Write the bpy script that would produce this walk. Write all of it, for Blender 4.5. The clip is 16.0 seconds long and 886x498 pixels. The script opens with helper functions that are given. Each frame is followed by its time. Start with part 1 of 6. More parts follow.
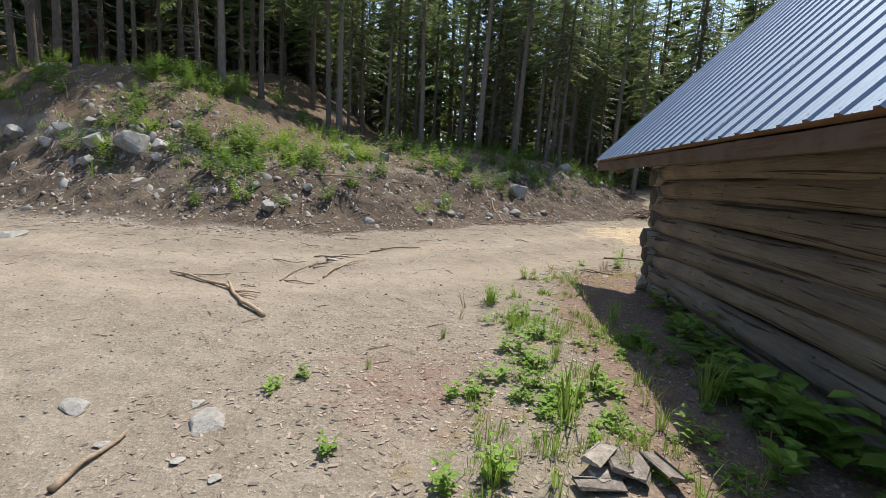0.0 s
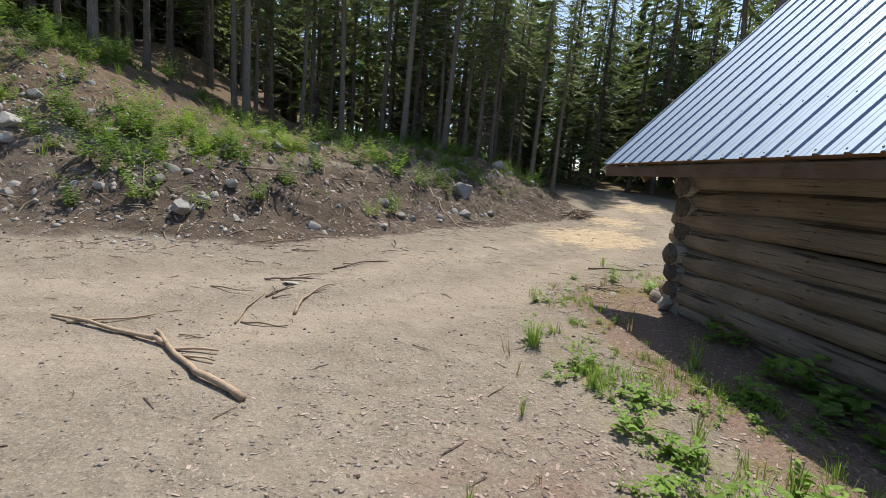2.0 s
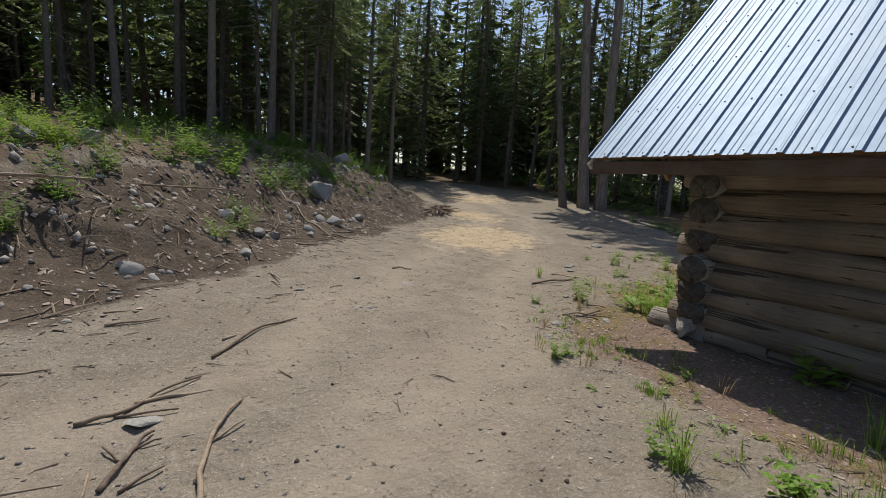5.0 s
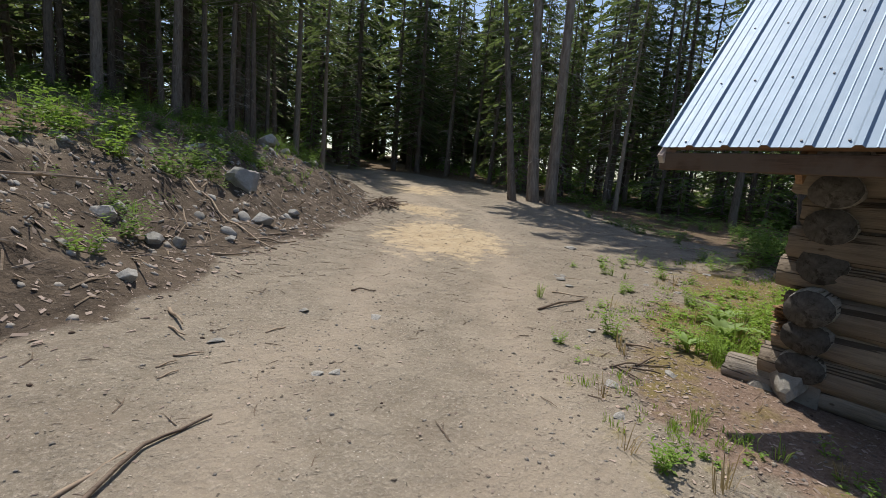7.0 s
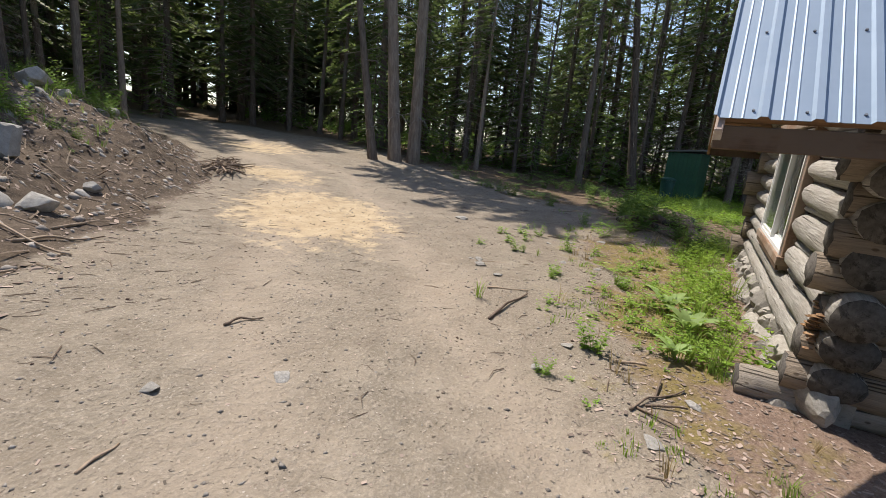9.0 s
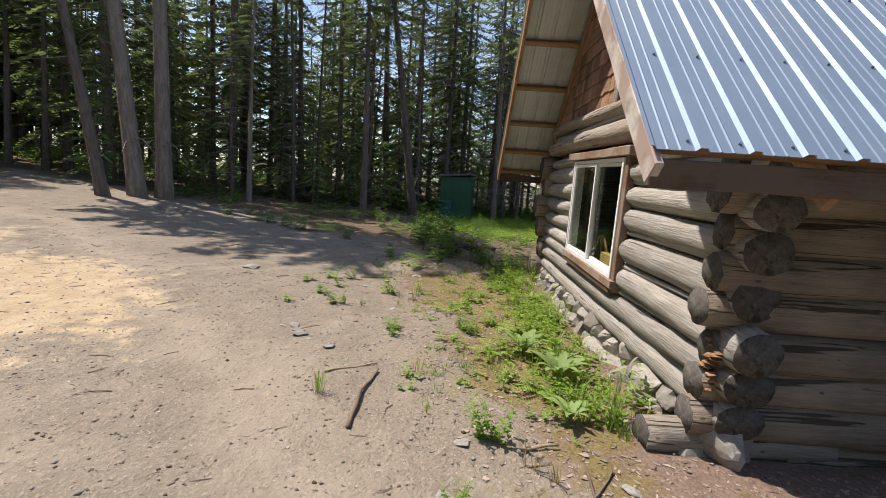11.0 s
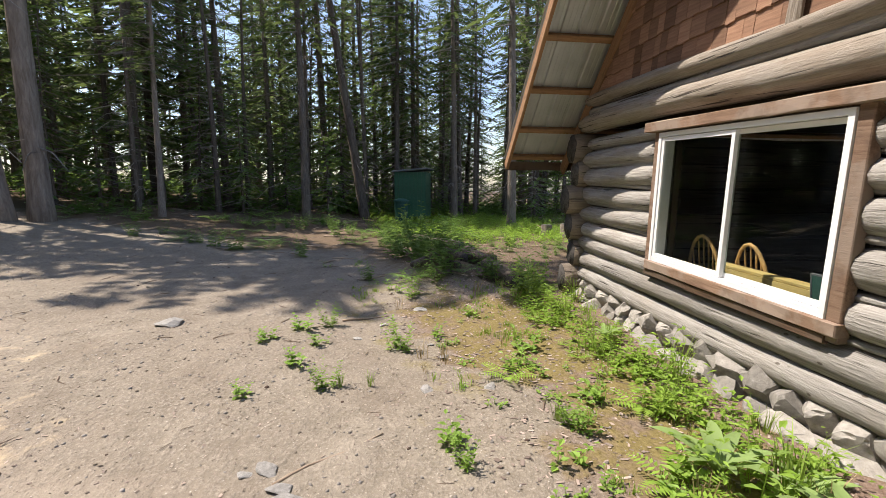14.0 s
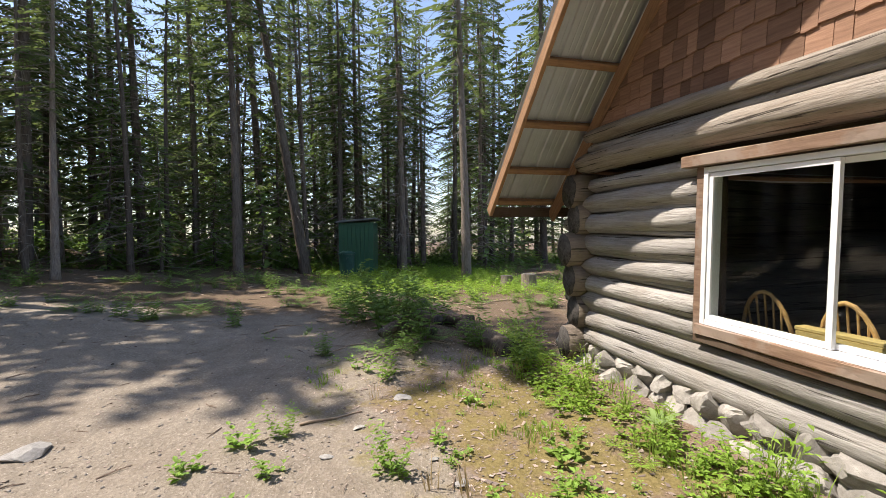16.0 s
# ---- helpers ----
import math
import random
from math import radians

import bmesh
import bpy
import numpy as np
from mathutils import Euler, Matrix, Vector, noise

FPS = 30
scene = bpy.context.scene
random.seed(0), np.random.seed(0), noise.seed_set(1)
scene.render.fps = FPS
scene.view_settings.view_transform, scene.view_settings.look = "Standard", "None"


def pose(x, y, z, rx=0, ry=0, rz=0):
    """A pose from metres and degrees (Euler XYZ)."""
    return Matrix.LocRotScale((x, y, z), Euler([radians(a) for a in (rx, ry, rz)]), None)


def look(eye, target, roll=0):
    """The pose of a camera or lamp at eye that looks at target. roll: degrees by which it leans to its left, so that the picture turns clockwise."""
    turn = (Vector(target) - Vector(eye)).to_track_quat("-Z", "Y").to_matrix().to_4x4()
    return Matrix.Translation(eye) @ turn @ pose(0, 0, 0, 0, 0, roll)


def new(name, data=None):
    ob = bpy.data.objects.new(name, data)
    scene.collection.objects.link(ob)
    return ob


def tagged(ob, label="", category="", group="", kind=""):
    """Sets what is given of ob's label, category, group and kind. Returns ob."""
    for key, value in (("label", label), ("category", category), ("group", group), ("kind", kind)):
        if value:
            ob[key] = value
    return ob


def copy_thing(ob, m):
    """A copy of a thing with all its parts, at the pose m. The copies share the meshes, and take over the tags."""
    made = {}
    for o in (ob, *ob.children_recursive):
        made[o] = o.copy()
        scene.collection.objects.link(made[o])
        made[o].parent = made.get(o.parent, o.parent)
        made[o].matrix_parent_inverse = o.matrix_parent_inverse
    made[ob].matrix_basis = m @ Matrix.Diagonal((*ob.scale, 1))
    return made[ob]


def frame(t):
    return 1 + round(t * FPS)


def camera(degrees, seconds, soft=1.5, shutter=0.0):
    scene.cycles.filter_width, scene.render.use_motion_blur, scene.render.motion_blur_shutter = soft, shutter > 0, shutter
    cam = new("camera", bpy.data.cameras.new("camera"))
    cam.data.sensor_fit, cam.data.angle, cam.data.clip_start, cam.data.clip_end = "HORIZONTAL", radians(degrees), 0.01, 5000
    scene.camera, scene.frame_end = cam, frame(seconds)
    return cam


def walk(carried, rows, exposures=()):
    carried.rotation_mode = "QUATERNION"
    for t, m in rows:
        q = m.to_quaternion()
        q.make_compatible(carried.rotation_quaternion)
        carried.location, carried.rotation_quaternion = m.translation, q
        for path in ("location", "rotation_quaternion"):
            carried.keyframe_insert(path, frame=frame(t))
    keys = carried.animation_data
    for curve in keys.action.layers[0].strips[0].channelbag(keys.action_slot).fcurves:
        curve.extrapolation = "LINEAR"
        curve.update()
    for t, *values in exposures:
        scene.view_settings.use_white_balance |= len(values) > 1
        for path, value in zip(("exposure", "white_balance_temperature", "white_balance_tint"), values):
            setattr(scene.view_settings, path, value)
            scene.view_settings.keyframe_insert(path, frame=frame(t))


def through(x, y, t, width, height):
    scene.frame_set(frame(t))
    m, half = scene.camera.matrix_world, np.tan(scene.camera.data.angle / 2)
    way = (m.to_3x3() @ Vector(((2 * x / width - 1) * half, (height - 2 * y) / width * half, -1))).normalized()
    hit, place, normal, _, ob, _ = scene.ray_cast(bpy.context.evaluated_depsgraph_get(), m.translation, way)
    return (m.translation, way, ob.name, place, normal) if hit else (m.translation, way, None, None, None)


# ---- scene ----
cam = camera(89.2, 16.0, 0.8)
METRES, EYE, TILT, LEAN, TURN = 13.4, 1.5, 0.0, 0.0, 0.0
ROWS = [
    (0.0, 0.0, 0.0, 0.0, 0.59, -9.12, -3.67),
    (0.5, -0.0179, 0.0199, 0.0022, -3.51, -6.6, -1.98),
    (1.0, -0.0413, 0.0428, 0.0012, -5.85, -7.68, -2.82),
    (1.5, -0.063, 0.0757, -0.0005, -8.29, -8.95, -4.11),
    (2.0, -0.0895, 0.1091, 0.0019, -12.06, -9.08, -5.12),
    (2.5, -0.1054, 0.1437, 0.0018, -16.67, -9.44, -5.57),
    (3.0, -0.1227, 0.1768, 0.0038, -21.79, -10.38, -5.86),
    (3.5, -0.1327, 0.2103, 0.001, -26.29, -10.93, -5.8),
    (4.0, -0.142, 0.2402, 0.0038, -27.98, -10.39, -4.59),
    (4.5, -0.1471, 0.2762, 0.0047, -30.71, -9.08, -3.79),
    (5.0, -0.142, 0.3122, 0.0037, -36.44, -8.35, -3.31),
    (7.5, -0.0843, 0.4793, 0.0059, -46.65, -9.59, -5.22),
    (8.0, -0.073, 0.511, 0.0072, -49.29, -10.31, -5.81),
    (8.5, -0.0563, 0.5377, 0.0076, -56.06, -12.3, -5.83),
    (9.0, -0.0421, 0.5632, 0.0099, -65.5, -13.18, -5.4),
    (9.5, -0.0208, 0.5809, 0.011, -75.14, -12.29, -5.09),
    (10.0, -0.0023, 0.597, 0.0121, -83.5, -10.22, -4.4),
    (12.5, 0.1009, 0.6465, 0.0145, -101.42, -6.11, -2.17),
    (13.0, 0.1342, 0.6577, 0.0143, -103.0, -5.83, -0.8),
    (13.5, 0.1741, 0.6639, 0.0102, -102.28, -8.27, -0.55),
    (14.0, 0.2065, 0.6728, 0.0111, -102.62, -7.94, -0.29),
    (14.5, 0.2356, 0.6765, 0.0087, -103.55, -7.48, 0.17),
    (15.0, 0.2622, 0.6844, 0.0099, -104.47, -6.28, 1.26),
    (15.5, 0.2839, 0.6873, 0.0106, -105.91, -4.57, 1.54),
    (16.0, 0.2998, 0.687, 0.0114, -110.67, -1.61, 0.74),
]
walk(cam, [(t, pose(0, 0, EYE, TILT, LEAN, TURN) @ pose(METRES * x, METRES * y, METRES * z, 90 + pitch, roll, yaw)) for t, x, y, z, yaw, pitch, roll in ROWS],
     exposures=[(0.0, 0.38, 6500, 10), (1.5, 0.32, 6500, 10), (2.5, 0.08, 6500, 10), (3.5, -0.22, 6500, 10), (5.0, -0.3, 6500, 10), (7.5, 0.07, 6500, 10), (8.5, 0.33, 6600, 12), (10.0, 0.3, 6700, 14), (12.5, 0.6, 6700, 15), (14.5, 0.7, 6700, 15), (16.0, 0.78, 6700, 15)])

# ---- world, sun ----
SUN_DIR = Vector((0.245, 0.475, 1.0)).normalized()
world = bpy.data.worlds.new("world")
scene.world = world
world.use_nodes = True
_n = world.node_tree.nodes
_sky = _n.new("ShaderNodeTexSky")
_sky.sky_type = "NISHITA"
_sky.sun_disc = False
_sky.sun_elevation = math.asin(SUN_DIR.z)
_sky.sun_rotation = math.atan2(SUN_DIR.x, SUN_DIR.y)
_n["Background"].inputs["Strength"].default_value = 0.15
world.node_tree.links.new(_sky.outputs[0], _n["Background"].inputs["Color"])
sun = new("sun", bpy.data.lights.new("sun", "SUN"))
sun.data.energy = 5.0
sun.data.angle = radians(0.53)
sun.data.color = (1.0, 0.935, 0.825)
sun.matrix_world = look(SUN_DIR * 60, (0, 0, 0))


# ---- materials ----
class Nodes:
    """A small wrapper to write node materials briefly."""

    def __init__(self, name):
        self.mat = bpy.data.materials.new(name)
        self.mat.use_nodes = True
        self.t = self.mat.node_tree
        self.bsdf = self.t.nodes["Principled BSDF"]
        self.out = self.t.nodes["Material Output"]
        self.co = self.t.nodes.new("ShaderNodeTexCoord")

    def put(self, sock, value):
        if isinstance(value, bpy.types.NodeSocket):
            self.t.links.new(value, sock)
        elif sock.type == "RGBA" and len(value) == 3:
            sock.default_value = (*value, 1)
        else:
            sock.default_value = value

    def node(self, kind, out=0, props=(), **ins):
        n = self.t.nodes.new(kind)
        for k, v in props:
            setattr(n, k, v)
        for k, v in ins.items():
            self.put(n.inputs[k.replace("_", " ")], v)
        return n.outputs[out]

    def scaled(self, s, source="Object"):
        return self.node("ShaderNodeMapping", Vector=self.co.outputs[source], Scale=s)

    def noise(self, scale, detail=4.0, rough=0.55, vec=None, out=0, dist=0.0):
        return self.node("ShaderNodeTexNoise", out, Vector=vec or self.co.outputs["Object"], Scale=scale, Detail=detail, Roughness=rough, Distortion=dist)

    def ramp(self, fac, stops):
        n = self.t.nodes.new("ShaderNodeValToRGB")
        self.t.links.new(fac, n.inputs[0])
        while len(n.color_ramp.elements) < len(stops):
            n.color_ramp.elements.new(0.5)
        for e, (p, c) in zip(n.color_ramp.elements, stops):
            e.position = p
            e.color = (*c, 1) if len(c) == 3 else c
        return n.outputs[0]

    def grey(self, fac, a, b):
        return self.ramp(fac, [(a, (0, 0, 0)), (b, (1, 1, 1))])

    def mix(self, fac, a, b, blend="MIX"):
        n = self.t.nodes.new("ShaderNodeMix")
        n.data_type, n.blend_type = "RGBA", blend
        self.put(n.inputs[0], fac)
        self.put(n.inputs[6], a)
        self.put(n.inputs[7], b)
        return n.outputs[2]

    def math(self, op, a, b=0.0):
        n = self.t.nodes.new("ShaderNodeMath")
        n.operation = op
        self.put(n.inputs[0], a)
        self.put(n.inputs[1], b)
        return n.outputs[0]

    def attr(self, name, out="Color"):
        n = self.t.nodes.new("ShaderNodeAttribute")
        n.attribute_name = name
        return n.outputs[out]

    def bump(self, height, strength=0.5, distance=0.01, normal=None):
        n = self.t.nodes.new("ShaderNodeBump")
        n.inputs["Strength"].default_value = strength
        n.inputs["Distance"].default_value = distance
        self.t.links.new(height, n.inputs["Height"])
        if normal:
            self.t.links.new(normal, n.inputs["Normal"])
        return n.outputs[0]

    def done(self, color, rough=0.85, normal=None, metal=0.0, spec=0.3):
        self.put(self.bsdf.inputs["Base Color"], color)
        self.put(self.bsdf.inputs["Roughness"], rough)
        self.put(self.bsdf.inputs["Metallic"], metal)
        self.put(self.bsdf.inputs["Specular IOR Level"], spec)
        if normal:
            self.put(self.bsdf.inputs["Normal"], normal)
        return self.mat


def random_tone(m, color, low=0.75, high=1.2):
    """Varies a colour from object to object."""
    info = m.node("ShaderNodeObjectInfo", "Random")
    k = m.node("ShaderNodeMapRange", 0, Value=info, To_Min=low, To_Max=high)
    n = m.t.nodes.new("ShaderNodeHueSaturation")
    m.put(n.inputs["Color"], color)
    m.put(n.inputs["Value"], k)
    return n.outputs[0]


def island_tone(m, color, low=0.7, high=1.3):
    """Varies a colour from piece to piece of one mesh."""
    info = m.node("ShaderNodeNewGeometry", "Random Per Island")
    k = m.node("ShaderNodeMapRange", 0, Value=info, To_Min=low, To_Max=high)
    n = m.t.nodes.new("ShaderNodeHueSaturation")
    m.put(n.inputs["Color"], color)
    m.put(n.inputs["Value"], k)
    return n.outputs[0]


def leaf_material(name, dark, light, through, low=0.7, high=1.35, share=0.35):
    m = Nodes(name)
    c = island_tone(m, m.mix(m.noise(1.3, 2), dark, light), low, high)
    c = random_tone(m, c, 0.85, 1.15)
    mat = m.done(c, 0.6, None, 0, 0.25)
    tr = m.node("ShaderNodeBsdfTranslucent", 0, Color=m.mix(0.6, c, through))
    mx = m.t.nodes.new("ShaderNodeMixShader")
    mx.inputs[0].default_value = share
    m.t.links.new(m.bsdf.outputs[0], mx.inputs[1])
    m.t.links.new(tr, mx.inputs[2])
    m.t.links.new(mx.outputs[0], m.out.inputs[0])
    return mat


def ground_material():
    m = Nodes("earth")
    z = m.node("ShaderNodeSeparateColor", 0, Color=m.attr("zone"))
    sep = m.t.nodes[-1]
    soil, litter, sand = sep.outputs[0], sep.outputs[1], sep.outputs[2]
    sep2n = m.t.nodes.new("ShaderNodeSeparateColor")
    m.t.links.new(m.attr("cover"), sep2n.inputs[0])
    mulch, moss, track = sep2n.outputs[0], sep2n.outputs[1], sep2n.outputs[2]
    big, mid, fine = m.noise(0.45, 3), m.noise(3.2, 6, 0.65), m.noise(38, 5, 0.7)
    grit = m.noise(170, 3, 0.6)
    # packed dirt of the track
    road = m.mix(m.grey(mid, 0.3, 0.72), (0.176, 0.15, 0.116), (0.29, 0.254, 0.203))
    road = m.mix(m.math("MULTIPLY", m.grey(big, 0.38, 0.66), 0.6), road, (0.222, 0.186, 0.145))
    crumb = m.noise(75, 6, 0.8)
    road = m.mix(m.math("MULTIPLY", m.grey(fine, 0.5, 0.72), 0.6), road, (0.45, 0.395, 0.33))
    road = m.mix(m.math("MULTIPLY", m.ramp(crumb, [(0.3, (1, 1, 1)), (0.47, (0, 0, 0))]), 0.3), road, (0.1, 0.08, 0.062))
    road = m.mix(m.math("MULTIPLY", m.grey(crumb, 0.54, 0.68), 0.35), road, (0.47, 0.42, 0.35))
    worn = m.noise(1.1, 5, 0.7)
    road = m.mix(m.math("MULTIPLY", m.grey(worn, 0.52, 0.68), 0.45), road, (0.17, 0.135, 0.105))
    road = m.mix(m.math("MULTIPLY", m.grey(grit, 0.6, 0.72), 0.3), road, (0.13, 0.1, 0.08))
    road = m.mix(m.math("MULTIPLY", track, 0.5), road, (0.37, 0.31, 0.245))
    fleck = m.ramp(m.node("ShaderNodeTexVoronoi", 0, Vector=m.co.outputs["Object"], Scale=26.0, Randomness=1.0), [(0.1, (1, 1, 1)), (0.17, (0, 0, 0))])
    fleck = m.math("MULTIPLY", fleck, m.grey(m.noise(9, 2), 0.48, 0.6))
    road = m.mix(m.math("MULTIPLY", fleck, 0.7), road, (0.5, 0.46, 0.41))
    dark = m.ramp(m.node("ShaderNodeTexVoronoi", 0, Vector=m.scaled((17, 24, 10)), Scale=1.0), [(0.08, (1, 1, 1)), (0.2, (0, 0, 0))])
    dark = m.math("MULTIPLY", dark, m.grey(m.noise(6, 2), 0.45, 0.6))
    road = m.mix(m.math("MULTIPLY", dark, 0.65), road, (0.1, 0.075, 0.058))
    # dark bank soil
    earth = m.mix(m.grey(mid, 0.3, 0.7), (0.055, 0.042, 0.032), (0.128, 0.098, 0.073))
    earth = m.mix(m.math("MULTIPLY", m.grey(fine, 0.52, 0.7), 0.6), earth, (0.22, 0.18, 0.14))
    earth = m.mix(m.math("MULTIPLY", m.ramp(crumb, [(0.32, (1, 1, 1)), (0.5, (0, 0, 0))]), 0.85), earth, (0.028, 0.021, 0.016))
    earth = m.mix(m.math("MULTIPLY", m.grey(worn, 0.5, 0.7), 0.5), earth, (0.19, 0.15, 0.12))
    # needle litter
    duff = m.mix(m.grey(fine, 0.3, 0.7), (0.075, 0.05, 0.033), (0.21, 0.155, 0.11))
    duff = m.mix(m.math("MULTIPLY", m.grey(mid, 0.45, 0.7), 0.5), duff, (0.15, 0.125, 0.07))
    # reddish rotted bark
    red = m.mix(m.grey(fine, 0.3, 0.7), (0.11, 0.066, 0.048), (0.27, 0.19, 0.15))
    red = m.mix(m.math("MULTIPLY", m.grey(grit, 0.5, 0.7), 0.5), red, (0.36, 0.28, 0.23))
    # saw dust
    dust = m.mix(m.grey(mid, 0.3, 0.7), (0.4, 0.3, 0.18), (0.56, 0.45, 0.3))
    mossy = m.mix(m.grey(fine, 0.3, 0.7), (0.13, 0.105, 0.03), (0.24, 0.2, 0.06))

    def edge(mask, strength=0.75):
        return m.grey(m.math("ADD", mask, m.math("MULTIPLY", m.math("SUBTRACT", mid, 0.5), strength)), 0.38, 0.62)

    c = m.mix(edge(litter), road, duff)
    c = m.mix(edge(soil), c, earth)
    c = m.mix(m.math("MULTIPLY", edge(mulch, 1.0), 0.85), c, red)
    c = m.mix(m.math("MULTIPLY", edge(moss, 1.3), 0.75), c, mossy)
    c = m.mix(m.math("MULTIPLY", edge(sand, 1.5), 0.75), c, dust)
    n1 = m.bump(m.math("ADD", mid, m.math("MULTIPLY", worn, 0.7)), 0.8, 0.09)
    n2 = m.bump(m.math("ADD", fine, m.math("MULTIPLY", crumb, 0.35)), 0.55, 0.02, n1)
    n3 = m.bump(grit, 0.5, 0.004, n2)
    return m.done(c, 0.95, n3, 0, 0.15)


def log_material(name, a, b, streak, low=0.8, high=1.15):
    m = Nodes(name)
    v = m.scaled((1.2, 22, 22))
    g, w = m.noise(1.6, 8, 0.7, v, dist=0.4), m.noise(2.2, 3)
    fine = m.noise(1.0, 6, 0.7, m.scaled((6, 120, 120)))
    c = m.mix(m.grey(g, 0.3, 0.7), a, b)
    c = m.mix(m.math("MULTIPLY", m.grey(w, 0.45, 0.68), 0.55), c, streak)
    crack = m.grey(m.noise(1.0, 3, 0.55, m.scaled((0.6, 16, 16)), dist=1.0), 0.6, 0.63)
    c = m.mix(m.math("MULTIPLY", crack, 0.8), c, (0.03, 0.024, 0.02))
    c = m.mix(m.math("MULTIPLY", m.grey(fine, 0.48, 0.7), 0.5), c, (0.13, 0.11, 0.09))
    knot = m.node("ShaderNodeTexVoronoi", 0, Vector=m.scaled((4.5, 8, 8)), Scale=1.0)
    c = m.mix(m.math("MULTIPLY", m.ramp(knot, [(0.06, (1, 1, 1)), (0.1, (0, 0, 0))]), 0.75), c, (0.07, 0.05, 0.035))
    c = random_tone(m, c, low, high)
    h = m.math("SUBTRACT", m.math("ADD", g, m.math("MULTIPLY", fine, 0.35)), m.math("MULTIPLY", crack, 0.9))
    return m.done(c, 0.88, m.bump(h, 1.0, 0.02), 0, 0.2)


def wood_board(name, a, b, low=0.85, high=1.15, worn=None):
    m = Nodes(name)
    g = m.noise(1.4, 8, 0.7, m.scaled((2, 30, 30)), dist=0.5)
    c = m.mix(m.grey(g, 0.3, 0.72), a, b)
    if worn:
        c = m.mix(m.grey(m.noise(2.1, 5, 0.6), 0.46, 0.54), c, worn)
    c = m.mix(m.math("MULTIPLY", m.grey(m.noise(7, 4), 0.55, 0.75), 0.45), c, (0.09, 0.07, 0.055))
    return m.done(random_tone(m, c, low, high), 0.82, m.bump(g, 0.5, 0.006), 0, 0.25)


def end_grain():
    m = Nodes("end_grain")
    r = m.noise(22, 5, 0.7, m.scaled((0.2, 1, 1)))
    c = m.mix(m.grey(r, 0.3, 0.7), (0.06, 0.054, 0.05), (0.15, 0.14, 0.13))
    k = m.grey(m.noise(7, 6, 0.75, dist=1.5), 0.52, 0.6)
    c = m.mix(m.math("MULTIPLY", k, 0.8), c, (0.03, 0.027, 0.024))
    return m.done(random_tone(m, c, 0.7, 1.25), 0.9, m.bump(r, 0.5, 0.008))


def metal_roof():
    m = Nodes("zinc_sheet")
    n = m.noise(3, 5, 0.6, m.scaled((1, 0.35, 1)))
    # blue in the base colour stands in for the sky mirrored by the zinc
    c = m.mix(n, (0.21, 0.28, 0.37), (0.28, 0.355, 0.455))
    c = m.mix(m.math("MULTIPLY", m.grey(m.noise(0.9, 4), 0.5, 0.75), 0.35), c, (0.34, 0.37, 0.4))
    r = m.node("ShaderNodeMapRange", 0, Value=m.noise(14, 4), To_Min=0.58, To_Max=0.7)
    return m.done(c, r, m.bump(m.noise(1.6, 2), 0.15, 0.02), 0.55, 0.4)


def stone_material(name, a, b, spots):
    m = Nodes(name)
    n, f = m.noise(3.5, 6, 0.65), m.noise(45, 4, 0.7)
    c = m.mix(m.grey(n, 0.3, 0.7), a, b)
    c = m.mix(m.math("MULTIPLY", m.grey(f, 0.52, 0.68), 0.6), c, spots)
    return m.done(random_tone(m, island_tone(m, c, 0.75, 1.2), 0.8, 1.2), 0.9, m.bump(m.math("ADD", n, m.math("MULTIPLY", f, 0.4)), 0.6, 0.02), 0, 0.2)


def bark_material(name, a, b, moss):
    m = Nodes(name)
    v = m.scaled((9, 9, 1.6))
    g = m.noise(2.2, 8, 0.72, v, dist=0.6)
    c = m.mix(m.grey(g, 0.32, 0.68), a, b)
    c = m.mix(m.math("MULTIPLY", m.grey(m.noise(0.8, 4), 0.48, 0.66), 0.6), c, moss)
    return m.done(random_tone(m, c, 0.75, 1.3), 0.95, m.bump(g, 0.9, 0.03), 0, 0.1)


def plain(name, c, rough=0.7, metal=0.0, vary=0.25, scale=5.0):
    m = Nodes(name)
    n = m.noise(scale, 5, 0.6)
    dark = tuple(k * (1 - vary) for k in c)
    return m.done(m.mix(m.grey(n, 0.3, 0.7), dark, c), rough, m.bump(m.noise(scale * 8, 3), 0.15, 0.004), metal, 0.35)


def glass_material():
    m = Nodes("window_glass")
    m.done((1, 1, 1), 0.02, None, 0, 0.5)
    clear = m.node("ShaderNodeBsdfTransparent", 0, Color=(0.86, 0.9, 0.88))
    gloss = m.node("ShaderNodeBsdfGlossy", 0, Roughness=0.01, Color=(1, 1, 1))
    facing = m.node("ShaderNodeLayerWeight", 1, Blend=0.5)
    fr = m.math("ADD", 0.03, m.math("MULTIPLY", m.math("POWER", facing, 4.0), 0.5))
    mx = m.t.nodes.new("ShaderNodeMixShader")
    m.t.links.new(fr, mx.inputs[0])
    m.t.links.new(clear, mx.inputs[1])
    m.t.links.new(gloss, mx.inputs[2])
    m.t.links.new(mx.outputs[0], m.out.inputs[0])
    return m.mat


M_GROUND = ground_material()
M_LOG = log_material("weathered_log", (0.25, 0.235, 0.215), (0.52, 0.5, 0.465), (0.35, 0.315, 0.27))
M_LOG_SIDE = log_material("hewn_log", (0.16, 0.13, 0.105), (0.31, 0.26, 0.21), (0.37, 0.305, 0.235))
M_LOG_TOP = log_material("peeled_log", (0.25, 0.205, 0.16), (0.47, 0.42, 0.36), (0.4, 0.375, 0.34))
M_CHINK = log_material("split_pole_chinking", (0.27, 0.26, 0.24), (0.42, 0.41, 0.39), (0.3, 0.28, 0.25))
M_END = end_grain()
M_ROT = wood_board("broken_orange_wood", (0.2, 0.11, 0.06), (0.42, 0.27, 0.15))
M_ZINC = metal_roof()
